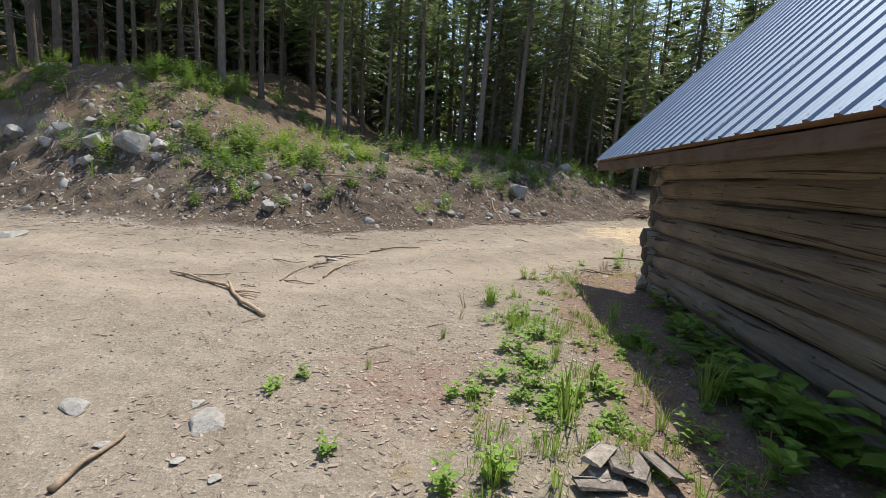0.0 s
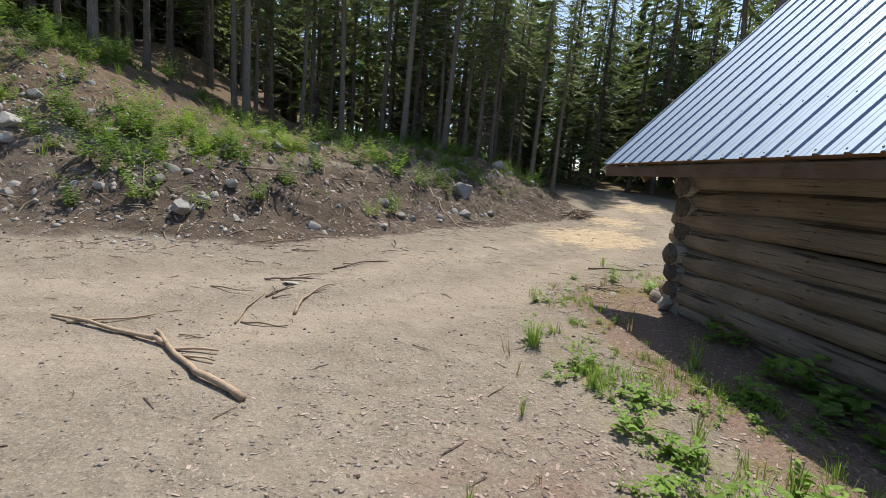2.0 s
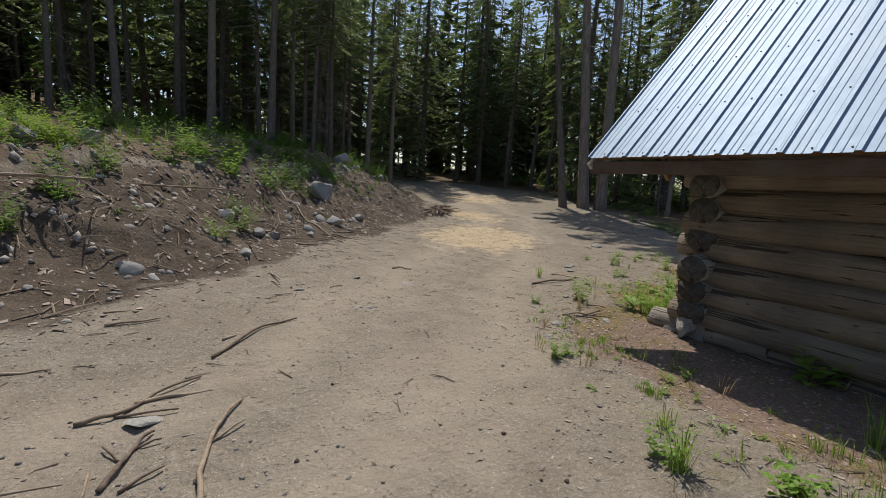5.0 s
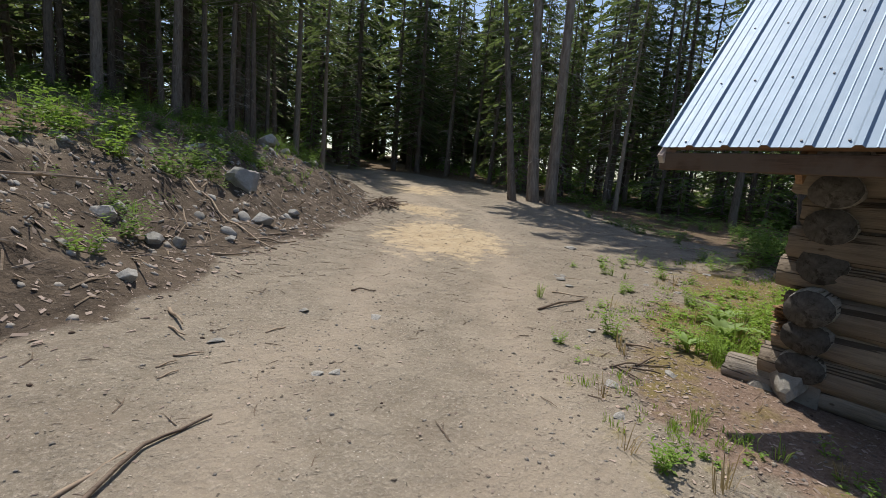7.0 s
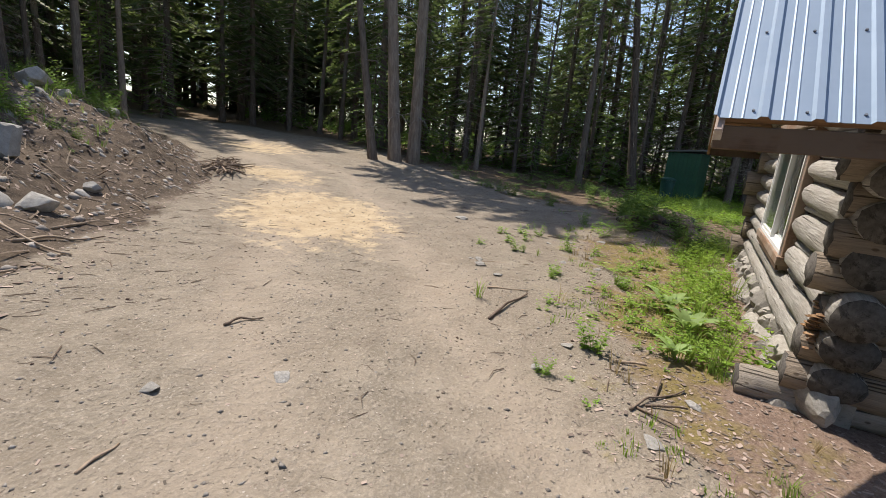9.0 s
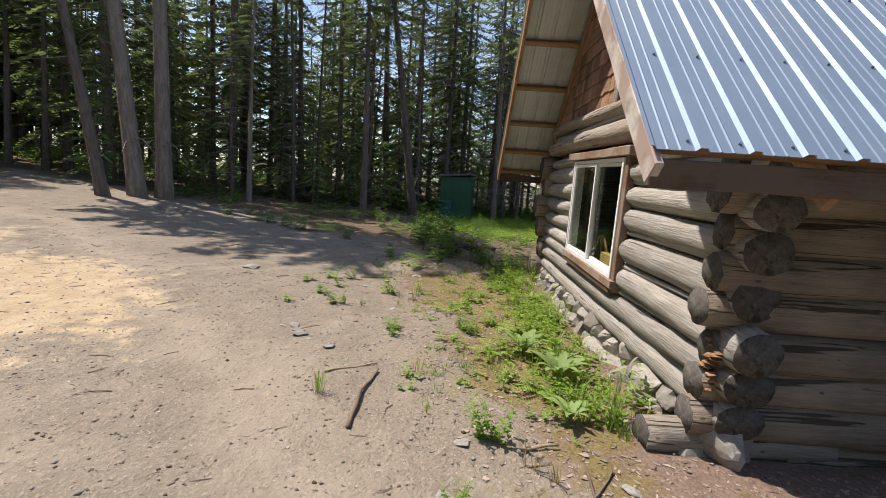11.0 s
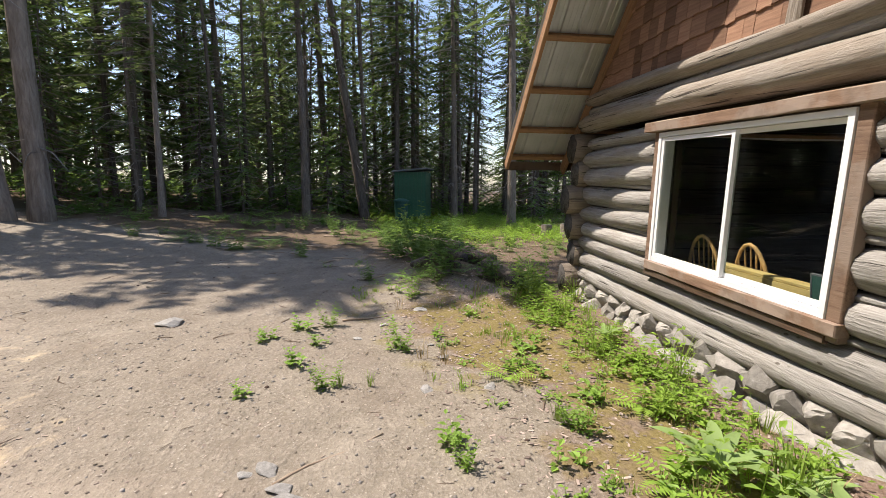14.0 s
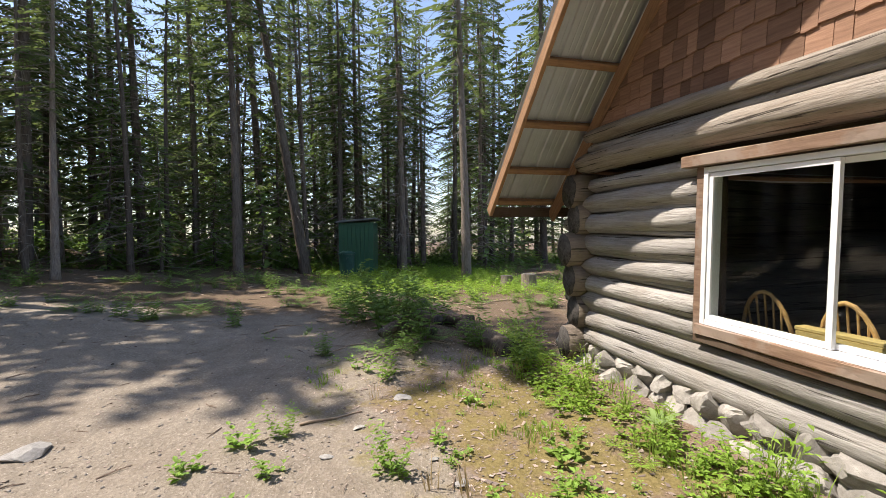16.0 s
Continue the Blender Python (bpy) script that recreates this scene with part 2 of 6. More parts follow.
# bare underside, lightened in its colour to stand for light bounced off the ground
M_ZINC_BOUNCE = plain("bare_zinc_bounce_lit", (0.55, 0.58, 0.6), 0.42, 0.45, 0.2, 3.0)
M_BARGE = wood_board("grey_white_barge_board", (0.47, 0.43, 0.39), (0.62, 0.58, 0.54), worn=(0.37, 0.29, 0.25))
M_RAFTER = wood_board("brown_rafter_board", (0.24, 0.13, 0.07), (0.42, 0.26, 0.15))
M_FASCIA = wood_board("weathered_fascia", (0.06, 0.038, 0.026), (0.15, 0.095, 0.062), worn=(0.125, 0.09, 0.065))
M_SHINGLE = wood_board("cedar_shingle", (0.15, 0.08, 0.052), (0.36, 0.215, 0.14), 0.55, 1.5)
M_TRIM = wood_board("brown_window_trim", (0.15, 0.09, 0.06), (0.33, 0.225, 0.16), worn=(0.29, 0.225, 0.18))
M_WHITE = plain("white_vinyl", (0.82, 0.83, 0.84), 0.4, 0, 0.05)
M_GLASS = glass_material()
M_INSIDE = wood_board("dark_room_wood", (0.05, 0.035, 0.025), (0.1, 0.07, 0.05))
M_YELLOW = wood_board("yellow_pine", (0.42, 0.3, 0.1), (0.56, 0.43, 0.18))
M_CHAIR = wood_board("honey_chair_wood", (0.42, 0.24, 0.09), (0.58, 0.36, 0.15))
M_STONE = stone_material("pale_stone", (0.25, 0.24, 0.222), (0.41, 0.398, 0.375), (0.17, 0.158, 0.142))
M_FOUND = stone_material("limewashed_stone", (0.22, 0.205, 0.185), (0.4, 0.38, 0.345), (0.15, 0.135, 0.115))
M_PEBBLE = stone_material("pebble", (0.2, 0.18, 0.16), (0.4, 0.37, 0.335), (0.13, 0.115, 0.1))
M_BARK = bark_material("grey_brown_bark", (0.075, 0.058, 0.047), (0.22, 0.18, 0.15), (0.19, 0.165, 0.13))
M_BARK_PALE = bark_material("pale_scaly_bark", (0.12, 0.095, 0.078), (0.3, 0.255, 0.215), (0.24, 0.19, 0.15))
M_DEADWOOD = bark_material("grey_dead_twigs", (0.18, 0.155, 0.135), (0.4, 0.36, 0.32), (0.22, 0.21, 0.16))
M_STICK = wood_board("dry_stick", (0.2, 0.14, 0.095), (0.46, 0.37, 0.28))
M_NEEDLE = leaf_material("spruce_needles", (0.06, 0.09, 0.04), (0.15, 0.195, 0.08), (0.22, 0.3, 0.085), share=0.38)
M_NEEDLE_YOUNG = leaf_material("young_fir_needles", (0.09, 0.15, 0.045), (0.19, 0.28, 0.08), (0.28, 0.42, 0.09), share=0.35)
M_GRASS = leaf_material("grass", (0.14, 0.23, 0.04), (0.27, 0.37, 0.08), (0.36, 0.5, 0.09))
M_LEAF = leaf_material("weed_leaves", (0.13, 0.23, 0.04), (0.24, 0.37, 0.07), (0.36, 0.54, 0.08))
M_SHRUB = leaf_material("shrub_leaves", (0.085, 0.15, 0.04), (0.19, 0.295, 0.07), (0.25, 0.4, 0.075))
M_LIME = leaf_material("lime_ground_cover", (0.16, 0.29, 0.035), (0.29, 0.43, 0.07), (0.42, 0.58, 0.08))
M_MULLEIN = leaf_material("mullein_leaves", (0.2, 0.3, 0.1), (0.3, 0.41, 0.15), (0.36, 0.5, 0.14), 0.85, 1.15)
M_STRAW = leaf_material("dry_grass", (0.3, 0.22, 0.11), (0.45, 0.36, 0.2), (0.5, 0.4, 0.2))
def chip_material():
    m = Nodes("bark_chips")
    c = m.mix(m.noise(3, 3), (0.2, 0.15, 0.122), (0.36, 0.295, 0.255))
    return m.done(island_tone(m, c, 0.45, 1.55), 0.9, None, 0, 0.15)


M_CHIP = chip_material()
M_TWIG = wood_board("dark_twig", (0.08, 0.056, 0.042), (0.25, 0.19, 0.145))
def pale_chip_material():
    m = Nodes("pale_chips")
    c = m.mix(m.noise(3, 3), (0.22, 0.18, 0.142), (0.4, 0.345, 0.285))
    return m.done(island_tone(m, c, 0.35, 1.3), 0.9, None, 0, 0.15)


M_PALE_CHIP = pale_chip_material()
M_CLOD = plain("earth_clod", (0.23, 0.19, 0.15), 0.95, 0, 0.4, 9.0)
M_CONE = plain("pine_cone", (0.09, 0.06, 0.045), 0.9)
M_GREEN = plain("green_paint", (0.045, 0.14, 0.08), 0.5, 0, 0.35, 2.0)
M_BARREL = plain("dark_green_plastic", (0.03, 0.1, 0.085), 0.45, 0, 0.3)
M_TIN = plain("grey_roof_felt", (0.17, 0.18, 0.18), 0.75)
M_SCREW = plain("screw_heads", (0.2, 0.21, 0.23), 0.5, 0.6)


# ---- geometry helpers ----
def smooth(a, b, x):
    t = np.clip((x - a) / (b - a), 0, 1)
    return t * t * (3 - 2 * t)


def vnoise(x, y, seed=0):
    """Smooth value noise on arrays, about -1 to 1."""
    xi, yi = np.floor(x), np.floor(y)
    fx, fy = x - xi, y - yi
    fx, fy = fx * fx * (3 - 2 * fx), fy * fy * (3 - 2 * fy)

    def h(a, b):
        v = np.sin(a * 127.1 + b * 311.7 + seed * 74.7) * 43758.5453
        return (v - np.floor(v)) * 2 - 1

    return (h(xi, yi) * (1 - fx) + h(xi + 1, yi) * fx) * (1 - fy) + (h(xi, yi + 1) * (1 - fx) + h(xi + 1, yi + 1) * fx) * fy


def fbm(x, y, seed=0, octaves=3):
    return sum(vnoise(x * 2 ** k, y * 2 ** k, seed + k) / 2 ** k for k in range(octaves))


class Geo:
    """Collects vertices and faces for one mesh."""

    def __init__(self):
        self.v, self.f, self.m = [], [], []

    def face(self, pts, mat=0):
        k = len(self.v)
        self.v.extend(pts)
        self.f.append(tuple(range(k, k + len(pts))))
        self.m.append(mat)

    def tube(self, pts, radii, sides=6, cap=True, mat=0, capmat=None, squash=(1.0, 1.0), wob=0.0, rnd=None):
        """A tube along the points, whose cross-section keeps its first direction."""
        pts = [Vector(p) for p in pts]
        k0 = len(self.v)
        up = Vector((0, 0, 1)) if abs((pts[-1] - pts[0]).normalized().z) < 0.9 else Vector((1, 0, 0))
        for i, p in enumerate(pts):
            d = (pts[min(i + 1, len(pts) - 1)] - pts[max(i - 1, 0)]).normalized()
            a = d.cross(up).normalized()
            b = a.cross(d)
            for j in range(sides):
                w = 2 * math.pi * j / sides
                r = radii[i] * (1 + (rnd.uniform(-wob, wob) if rnd else 0))
                self.v.append(p + a * (math.cos(w) * r * squash[0]) + b * (math.sin(w) * r * squash[1]))
        for i in range(len(pts) - 1):
            for j in range(sides):
                q, n = k0 + i * sides, (j + 1) % sides
                self.f.append((q + j, q + n, q + sides + n, q + sides + j))
                self.m.append(mat)
        if cap:
            for base, flip in ((k0, True), (k0 + (len(pts) - 1) * sides, False)):
                ring = list(range(base, base + sides))
                self.f.append(tuple(ring[::-1] if flip else ring))
                self.m.append(mat if capmat is None else capmat)

    def box(self, x0, x1, y0, y1, z0, z1, mat=0):
        k = len(self.v)
        self.v.extend(Vector((x, y, z)) for x in (x0, x1) for y in (y0, y1) for z in (z0, z1))
        for q in ((0, 1, 3, 2), (4, 6, 7, 5), (0, 4, 5, 1), (2, 3, 7, 6), (0, 2, 6, 4), (1, 5, 7, 3)):
            self.f.append(tuple(k + i for i in q))
            self.m.append(mat)

    def mesh(self, name, mats, soft=False):
        me = bpy.data.meshes.new(name)
        me.from_pydata([tuple(p) for p in self.v], [], self.f)
        for mt in mats:
            me.materials.append(mt)
        if len(mats) > 1:
            me.polygons.foreach_set("material_index", self.m)
        if soft:
            me.polygons.foreach_set("use_smooth", [True] * len(self.f))
        me.update()
        return me


def part(name, geo, mats, parent, label="", m=None, soft=False):
    """Links a Geo (or a ready mesh) as one mesh object under a thing or a part."""
    mats = mats if isinstance(mats, (list, tuple)) else [mats]
    me = geo if isinstance(geo, bpy.types.Mesh) else geo.mesh(name, mats, soft)
    ob = new(name, me)
    if parent:
        ob.parent = parent
    if m is not None:
        ob.matrix_basis = m
    return tagged(ob, label) if label else ob


def bevelled_box(x0, x1, y0, y1, z0, z1, r=0.006):
    bm = bmesh.new()
    bmesh.ops.create_cube(bm, size=1)
    for v in bm.verts:
        v.co = Vector(((x0 + x1) / 2 + v.co.x * (x1 - x0), (y0 + y1) / 2 + v.co.y * (y1 - y0), (z0 + z1) / 2 + v.co.z * (z1 - z0)))
    bmesh.ops.bevel(bm, geom=bm.edges[:], offset=r, segments=1, affect="EDGES")
    return bm


def board(name, size, mat, parent, m, label="", r=0.006, rough=0.0, seed=0):
    """A board centred on its origin, long along x; its faces a little uneven."""
    bm = bevelled_box(-size[0] / 2, size[0] / 2, -size[1] / 2, size[1] / 2, -size[2] / 2, size[2] / 2, r)
    if rough:
        rnd = random.Random(seed)
        bmesh.ops.subdivide_edges(bm, edges=[e for e in bm.edges if e.calc_length() > 0.5], cuts=max(2, int(size[0] / 0.25)), use_grid_fill=True)
        for v in bm.verts:
            v.co += Vector((0, rnd.uniform(-rough, rough), rnd.uniform(-rough, rough)))
    me = bpy.data.meshes.new(name)
    bm.to_mesh(me)
    bm.free()
    me.materials.append(mat)
    return part(name, me, mat, parent, label, m)


def thing(name, m, label, category, group="", kind=""):
    ob = new(name)
    ob.empty_display_size = 0.2
    ob.matrix_basis = m
    return tagged(ob, label, category, group, kind)


# ---- ground ----
FOOT = np.array([(-60, 12), (-14, 9.7), (-8.5, 9.2), (-5.9, 9.0), (-3.5, 8.8), (-2.1, 9.35), (-0.7, 10.4), (0.2, 11.3), (1.5, 12.3), (3.5, 14.1),
                 (4.8, 15.0), (7.0, 17.0), (8.6, 19.6), (9.8, 23.0), (10.6, 27), (9, 36), (2, 60)])
EDGE = np.array([(8, 60), (13, 44), (14.3, 31), (16.8, 26.6), (17.9, 23), (17.0, 19.4), (15.6, 17.2), (14.4, 15.4), (13.2, 12.6), (11.2, 10.0), (8.8, 8.7), (6.0, 8.2), (3.6, 7.8), (2.0, 7.5), (0.9, 5.4), (0.35, 3.2), (0.1, 0), (-0.3, -6), (-1, -40)])
ANGLE = -5.3
CABIN = pose(2.968, 6.3215, 0, 0, -1.2, ANGLE)
W, LEN = 5.55, 7.6


def beside(line, x, y):
    """Signed distance to a polyline, positive on its left."""
    best, sign = np.full(x.shape, 1e9), np.zeros(x.shape)
    for a, b in zip(line[:-1], line[1:]):
        d = b - a
        t = np.clip(((x - a[0]) * d[0] + (y - a[1]) * d[1]) / (d @ d), 0, 1)
        px, py = x - a[0] - t * d[0], y - a[1] - t * d[1]
        dist = np.hypot(px, py)
        near = dist < best
        best = np.where(near, dist, best)
        sign = np.where(near, np.where(d[0] * py - d[1] * px >= 0, 1, -1), sign)
    return best * sign


def cabin_uv(x, y):
    c, s = math.cos(radians(ANGLE)), math.sin(radians(ANGLE))
    dx, dy = x - 2.968, y - 6.3215
    return dx * c + dy * s, -dx * s + dy * c


def terrain(x, y, detail=True):
    x, y = np.asarray(x, float), np.asarray(y, float)
    s = 0.5 * x + 0.86 * y
    z = 0.05 + 0.02 * np.clip(s - 5, -8, 60) + 0.06 * np.clip(s - 17, 0, 60)
    d = beside(FOOT, x, y) + 0.22 * fbm(x * 0.9, y * 0.9, 41, 2) + 0.07 * fbm(x * 3.3, y * 3.3, 43, 2)
    up = np.interp(d, [-3, -1.2, 0, 0.8, 1.8, 3.2, 5, 8, 14, 40, 200], [0, 0.03, 0.11, 0.42, 0.9, 1.5, 1.9, 2.3, 2.9, 9, 60])
    up = up * (1 - 0.25 * smooth(6, 11, x)) + 2.3 * smooth(4, 11, -x) * smooth(0.6, 6.5, d)
    rough = smooth(0.1, 1.0, d)
    z = z + up
    z = z - 0.05 * np.clip(x - 27, 0, 150) - 0.05 * np.clip(-y - 4, 0, 100)
    e = beside(EDGE, x, y)
    far = smooth(9, 11, x)
    z = z + 0.14 * np.exp(-((e - 0.1) / 0.28) ** 2) * far * (0.6 + 0.5 * vnoise(x * 0.9, y * 0.9, 9))
    u, v = cabin_uv(x, y)
    near = np.hypot(np.maximum(np.maximum(-u, u - W), 0), np.maximum(np.maximum(v, -LEN - v), 0))
    z = z + 0.03 * np.exp(-(near / 0.7) ** 2)
    z = z + 0.22 * np.exp(-(((x - 10.3) / 1.2) ** 2 + ((y - 7.4) / 0.75) ** 2)) * (1 + 0.5 * vnoise(x * 3, y * 3, 3))
    if detail:
        z = z + 0.035 * fbm(x * 0.5, y * 0.5, 2, 3) + (0.014 + 0.11 * rough) * fbm(x * 1.9, y * 1.9, 5, 3) + (0.005 + 0.035 * rough) * fbm(x * 6, y * 6, 8, 2)
    return z


def ground_z(x, y):
    return float(terrain(np.array([x]), np.array([y]))[0])


def axis(a, b, step, reach):
    mid = list(np.arange(a, b + step / 2, step))
    lo, hi, s = [], [], step
    while (hi[-1] if hi else b) < b + reach:
        s *= 1.16
        hi.append((hi[-1] if hi else b) + s)
        lo.append((lo[-1] if lo else a) - s)
    return np.array(lo[::-1] + mid + hi)


def build_ground():
    xs, ys = axis(-12, 23, 0.12, 600), axis(0.5, 21, 0.12, 600)
    X, Y = np.meshgrid(xs, ys)
    Z = terrain(X, Y)
    nx, ny = len(xs), len(ys)
    co = np.stack([X, Y, Z], -1).reshape(-1, 3)
    i = (np.arange(ny - 1)[:, None] * nx + np.arange(nx - 1)[None, :]).ravel()
    quads = np.stack([i, i + 1, i + nx + 1, i + nx], -1)
    me = bpy.data.meshes.new("ground")
    me.vertices.add(len(co))
    me.vertices.foreach_set("co", co.ravel())
    me.loops.add(quads.size)
    me.loops.foreach_set("vertex_index", quads.ravel())
    me.polygons.add(len(quads))
    me.polygons.foreach_set("loop_start", np.arange(0, quads.size, 4))
    me.update(calc_edges=True)
    me.polygons.foreach_set("use_smooth", [True] * len(quads))
    x, y = co[:, 0], co[:, 1]
    wave = 0.3 * fbm(x * 0.9, y * 0.9, 41, 2) + 0.16 * fbm(x * 3.3, y * 3.3, 43, 3)
    d, e = beside(FOOT, x, y) + wave, beside(EDGE, x, y) + wave
    soil = smooth(-0.55, 0.4, d) * (1 - 0.75 * smooth(2.2, 3.4, d)) * (0.6 + 0.4 * smooth(-6, -2.5, x))
    litter = np.maximum(smooth(2.2, 4.0, d), 0.8 * smooth(-0.8, 3.2, e) * smooth(8, 9.5, x))
    litter = np.maximum(litter, smooth(9, 14, e))
    sand = np.maximum.reduce([np.exp(-((x - 5.9) * 0.7 + (y - 12.9) * 0.7) ** 2 / 7.0 - ((x - 5.9) * 0.7 - (y - 12.9) * 0.7) ** 2 / 2.3),
                      0.75 * np.exp(-((x - 8.6) ** 2 / 1.6 + (y - 16.6) ** 2 / 4.0)), 0.62 * np.exp(-((x - 12.5) ** 2 / 5.0 + (y - 21.0) ** 2 / 5.0))])
    u, v = cabin_uv(x, y)
    margin = smooth(-0.3, 0.6, e) * (1 - smooth(8, 9.5, x))
    mulch = np.maximum(margin * (1 - smooth(0.3, 0.8, v)) * smooth(-1.9, -1.0, u), 0.74 * margin * smooth(0.1, 0.5, v))
    mulch = np.maximum(mulch, 0.56 * np.exp(-((x + 0.1) ** 2 + (y - 3.1) ** 2) / 1.6))
    moss = np.maximum(0.62 * margin * smooth(0.25, 0.6, v), 0.35 * smooth(-0.9, 0, e) * (1 - smooth(9, 11, x)))
    off = np.abs(d + 1.9)
    off2 = np.abs(d + 3.6)
    track = np.maximum(np.exp(-(off / 0.45) ** 2), np.exp(-(off2 / 0.45) ** 2))
    one = np.ones_like(x)
    for name, chans in (("zone", (soil, litter, sand)), ("cover", (mulch, moss, track))):
        at = me.color_attributes.new(name, "FLOAT_COLOR", "POINT")
        at.data.foreach_set("color", np.stack([*chans, one], -1).ravel())
    me.materials.append(M_GROUND)
    tagged(new("ground", me), "dry packed dirt track with a brown earth bank and forest litter", "ground", kind="structure")


build_ground()


# ---- log cabin ----
cabin = thing("log_cabin", CABIN, "weathered log cabin with a ribbed zinc roof and shingled gable", "cabin")


def log_geo(length, rv, rh, seed, rings=None, neck=0.0):
    """A log along x from 0 to length; rv its half height, rh its half depth."""
    rnd = random.Random(seed)
    n = rings or max(6, int(length / 0.12))
    g = Geo()
    sides = 14
    ph = rnd.uniform(0, 50)
    k0 = 0
    for i in range(n + 1):
        x = length * i / n
        t = i / n
        for j in range(sides):
            w = 2 * math.pi * j / sides
            lump = 1 + 0.085 * noise.noise((x * 1.1 + ph, math.cos(w), math.sin(w))) + 0.06 * noise.noise((x * 3.5 + ph, math.cos(w) * 2, math.sin(w) * 2))
            edge = (0.93 if i in (0, n) else 1.0) * (1 - neck * (1 - smooth(0.15, 0.5, x)))
            off = 0.018 * math.sin(x * 1.3 + ph)
            g.v.append(Vector((x + (rnd.uniform(-0.012, 0.012) if i in (0, n) else 0), -math.cos(w) * rh * lump * edge, math.sin(w) * rv * lump * edge * (1.06 - 0.12 * t) + off)))
    for i in range(n):
        for j in range(sides):
            a, b = i * sides + j, i * sides + (j + 1) % sides
            g.f.append((a, b, b + sides, a + sides))
            g.m.append(0)
    for base, flip in ((0, False), (n * sides, True)):
        c = len(g.v)
        g.v.append(Vector((-0.006 if base == 0 else length + 0.006, 0, 0)))
        for j in range(sides):
            a, b = base + j, base + (j + 1) % sides
            g.f.append((b, a, c) if not flip else (a, b, c))
            g.m.append(1)
    return g


def log(name, u0, v, z, length, rv, rh, mat, seed, turn=0.0, label="", neck=0.0):
    g = log_geo(length, rv, rh, seed, None, neck)
    return part(name, g, [mat, M_END], cabin, label, pose(u0, v, z, 0, 0, turn), soft=True)


# gable wall: window hole from u 1.76 to 3.76
def gable_log(u0, u1, z, r, seed, mat=None, v=-0.1, rise=0.0):
    g = log_geo(u1 - u0, r, 0.16, seed)
    part("log", g, [mat or M_LOG, M_END], cabin, "", pose(u0, v, z, 0, -math.degrees(rise / (u1 - u0)), 0), soft=True)


def gable_chink(u0, u1, z, seed):
    log("chinking_pole", u0, -0.085, z, u1 - u0, 0.036, 0.085, M_CHINK, seed)


ENDS = [-0.13 + 0.035 * (k * 37 % 4 - 1) for k in range(8)]
FAR_END = W + 0.16
for k, (z, r) in enumerate(((1.92, 0.115), (1.69, 0.118), (1.445, 0.132), (1.15, 0.15), (0.855, 0.135))):
    gable_log(ENDS[k], 1.8, z, r, 10 + k)
for k, z in enumerate((1.9, 1.68, 1.445, 1.2, 0.98, 0.77)):
    gable_log(3.73, FAR_END + 0.05 * (k * 29 % 3), z, 0.118, 20 + k)
gable_log(ENDS[5], FAR_END, 0.605, 0.123, 30, rise=-0.05)
gable_log(ENDS[6], FAR_END + 0.06, 0.375, 0.12, 31, rise=-0.02)
gable_log(0.02, FAR_END - 0.1, 2.11, 0.09, 32, v=-0.13)
for k, z in enumerate((1.81, 1.575, 1.31, 0.995, 0.725)):
    gable_chink(0.1, 1.8, z + 0.012, 40 + k)
for k, z in enumerate((1.8, 1.57, 1.33, 1.1, 0.885, 0.69)):
    gable_chink(3.75, W - 0.1, z, 50 + k)
gable_chink(0.1, W - 0.1, 0.49, 58)
log("log", 0.08, -0.05, 2.36, W - 0.16, 0.125, 0.17, M_LOG_TOP, 60, label="peeled orange-brown log over the window")
log("chinking_pole", 0.15, -0.06, 2.5, W - 0.3, 0.06, 0.1, M_CHINK, 61)
log("log", 0.25, -0.04, 2.62, W - 0.5, 0.085, 0.15, M_LOG_TOP, 62)
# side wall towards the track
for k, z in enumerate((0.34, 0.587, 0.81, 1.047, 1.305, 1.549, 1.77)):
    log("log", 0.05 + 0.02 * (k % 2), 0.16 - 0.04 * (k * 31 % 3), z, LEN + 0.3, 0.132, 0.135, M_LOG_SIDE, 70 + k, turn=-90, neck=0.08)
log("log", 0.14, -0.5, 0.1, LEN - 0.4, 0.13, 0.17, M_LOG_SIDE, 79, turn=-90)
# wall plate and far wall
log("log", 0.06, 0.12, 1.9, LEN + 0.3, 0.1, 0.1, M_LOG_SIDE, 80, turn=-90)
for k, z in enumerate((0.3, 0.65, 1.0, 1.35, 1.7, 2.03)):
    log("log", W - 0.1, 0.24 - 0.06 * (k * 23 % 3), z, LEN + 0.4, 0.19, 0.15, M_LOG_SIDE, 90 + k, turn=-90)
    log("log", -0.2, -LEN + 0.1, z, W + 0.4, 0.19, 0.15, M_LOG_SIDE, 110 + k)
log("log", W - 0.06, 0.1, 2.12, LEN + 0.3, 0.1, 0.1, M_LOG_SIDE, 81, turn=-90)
# bottom sill log that juts out at the corner
log("sill_log", 0.08, 0.4, 0.17, 1.2, 0.115, 0.125, M_LOG_TOP, 120, -90, label="peeled sill log that juts out under the corner")

# broken, rotted corner ends
for k, (u, v, z) in enumerate(((-0.03, 0.07, 0.78), (-0.02, 0.07, 0.66))):
    g, rnd = Geo(), random.Random(k)
    for i in range(13):
        a = Vector((rnd.uniform(-0.04, 0.06), rnd.uniform(-0.02, 0.03), -0.09 + 0.015 * i))
        tip = Vector((rnd.uniform(-0.03, 0.01), rnd.uniform(0.01, 0.05), rnd.uniform(-0.008, 0.008)))
        g.tube([a + Vector((0.1, -0.1, 0)), a, a + tip], [0.02, 0.019, 0.011], 4, squash=(1.6, 0.6))
    tagged(part("splintered_wood", g, M_ROT, cabin, "splintered orange rotten wood", pose(u, v, z)), kind="stuff")

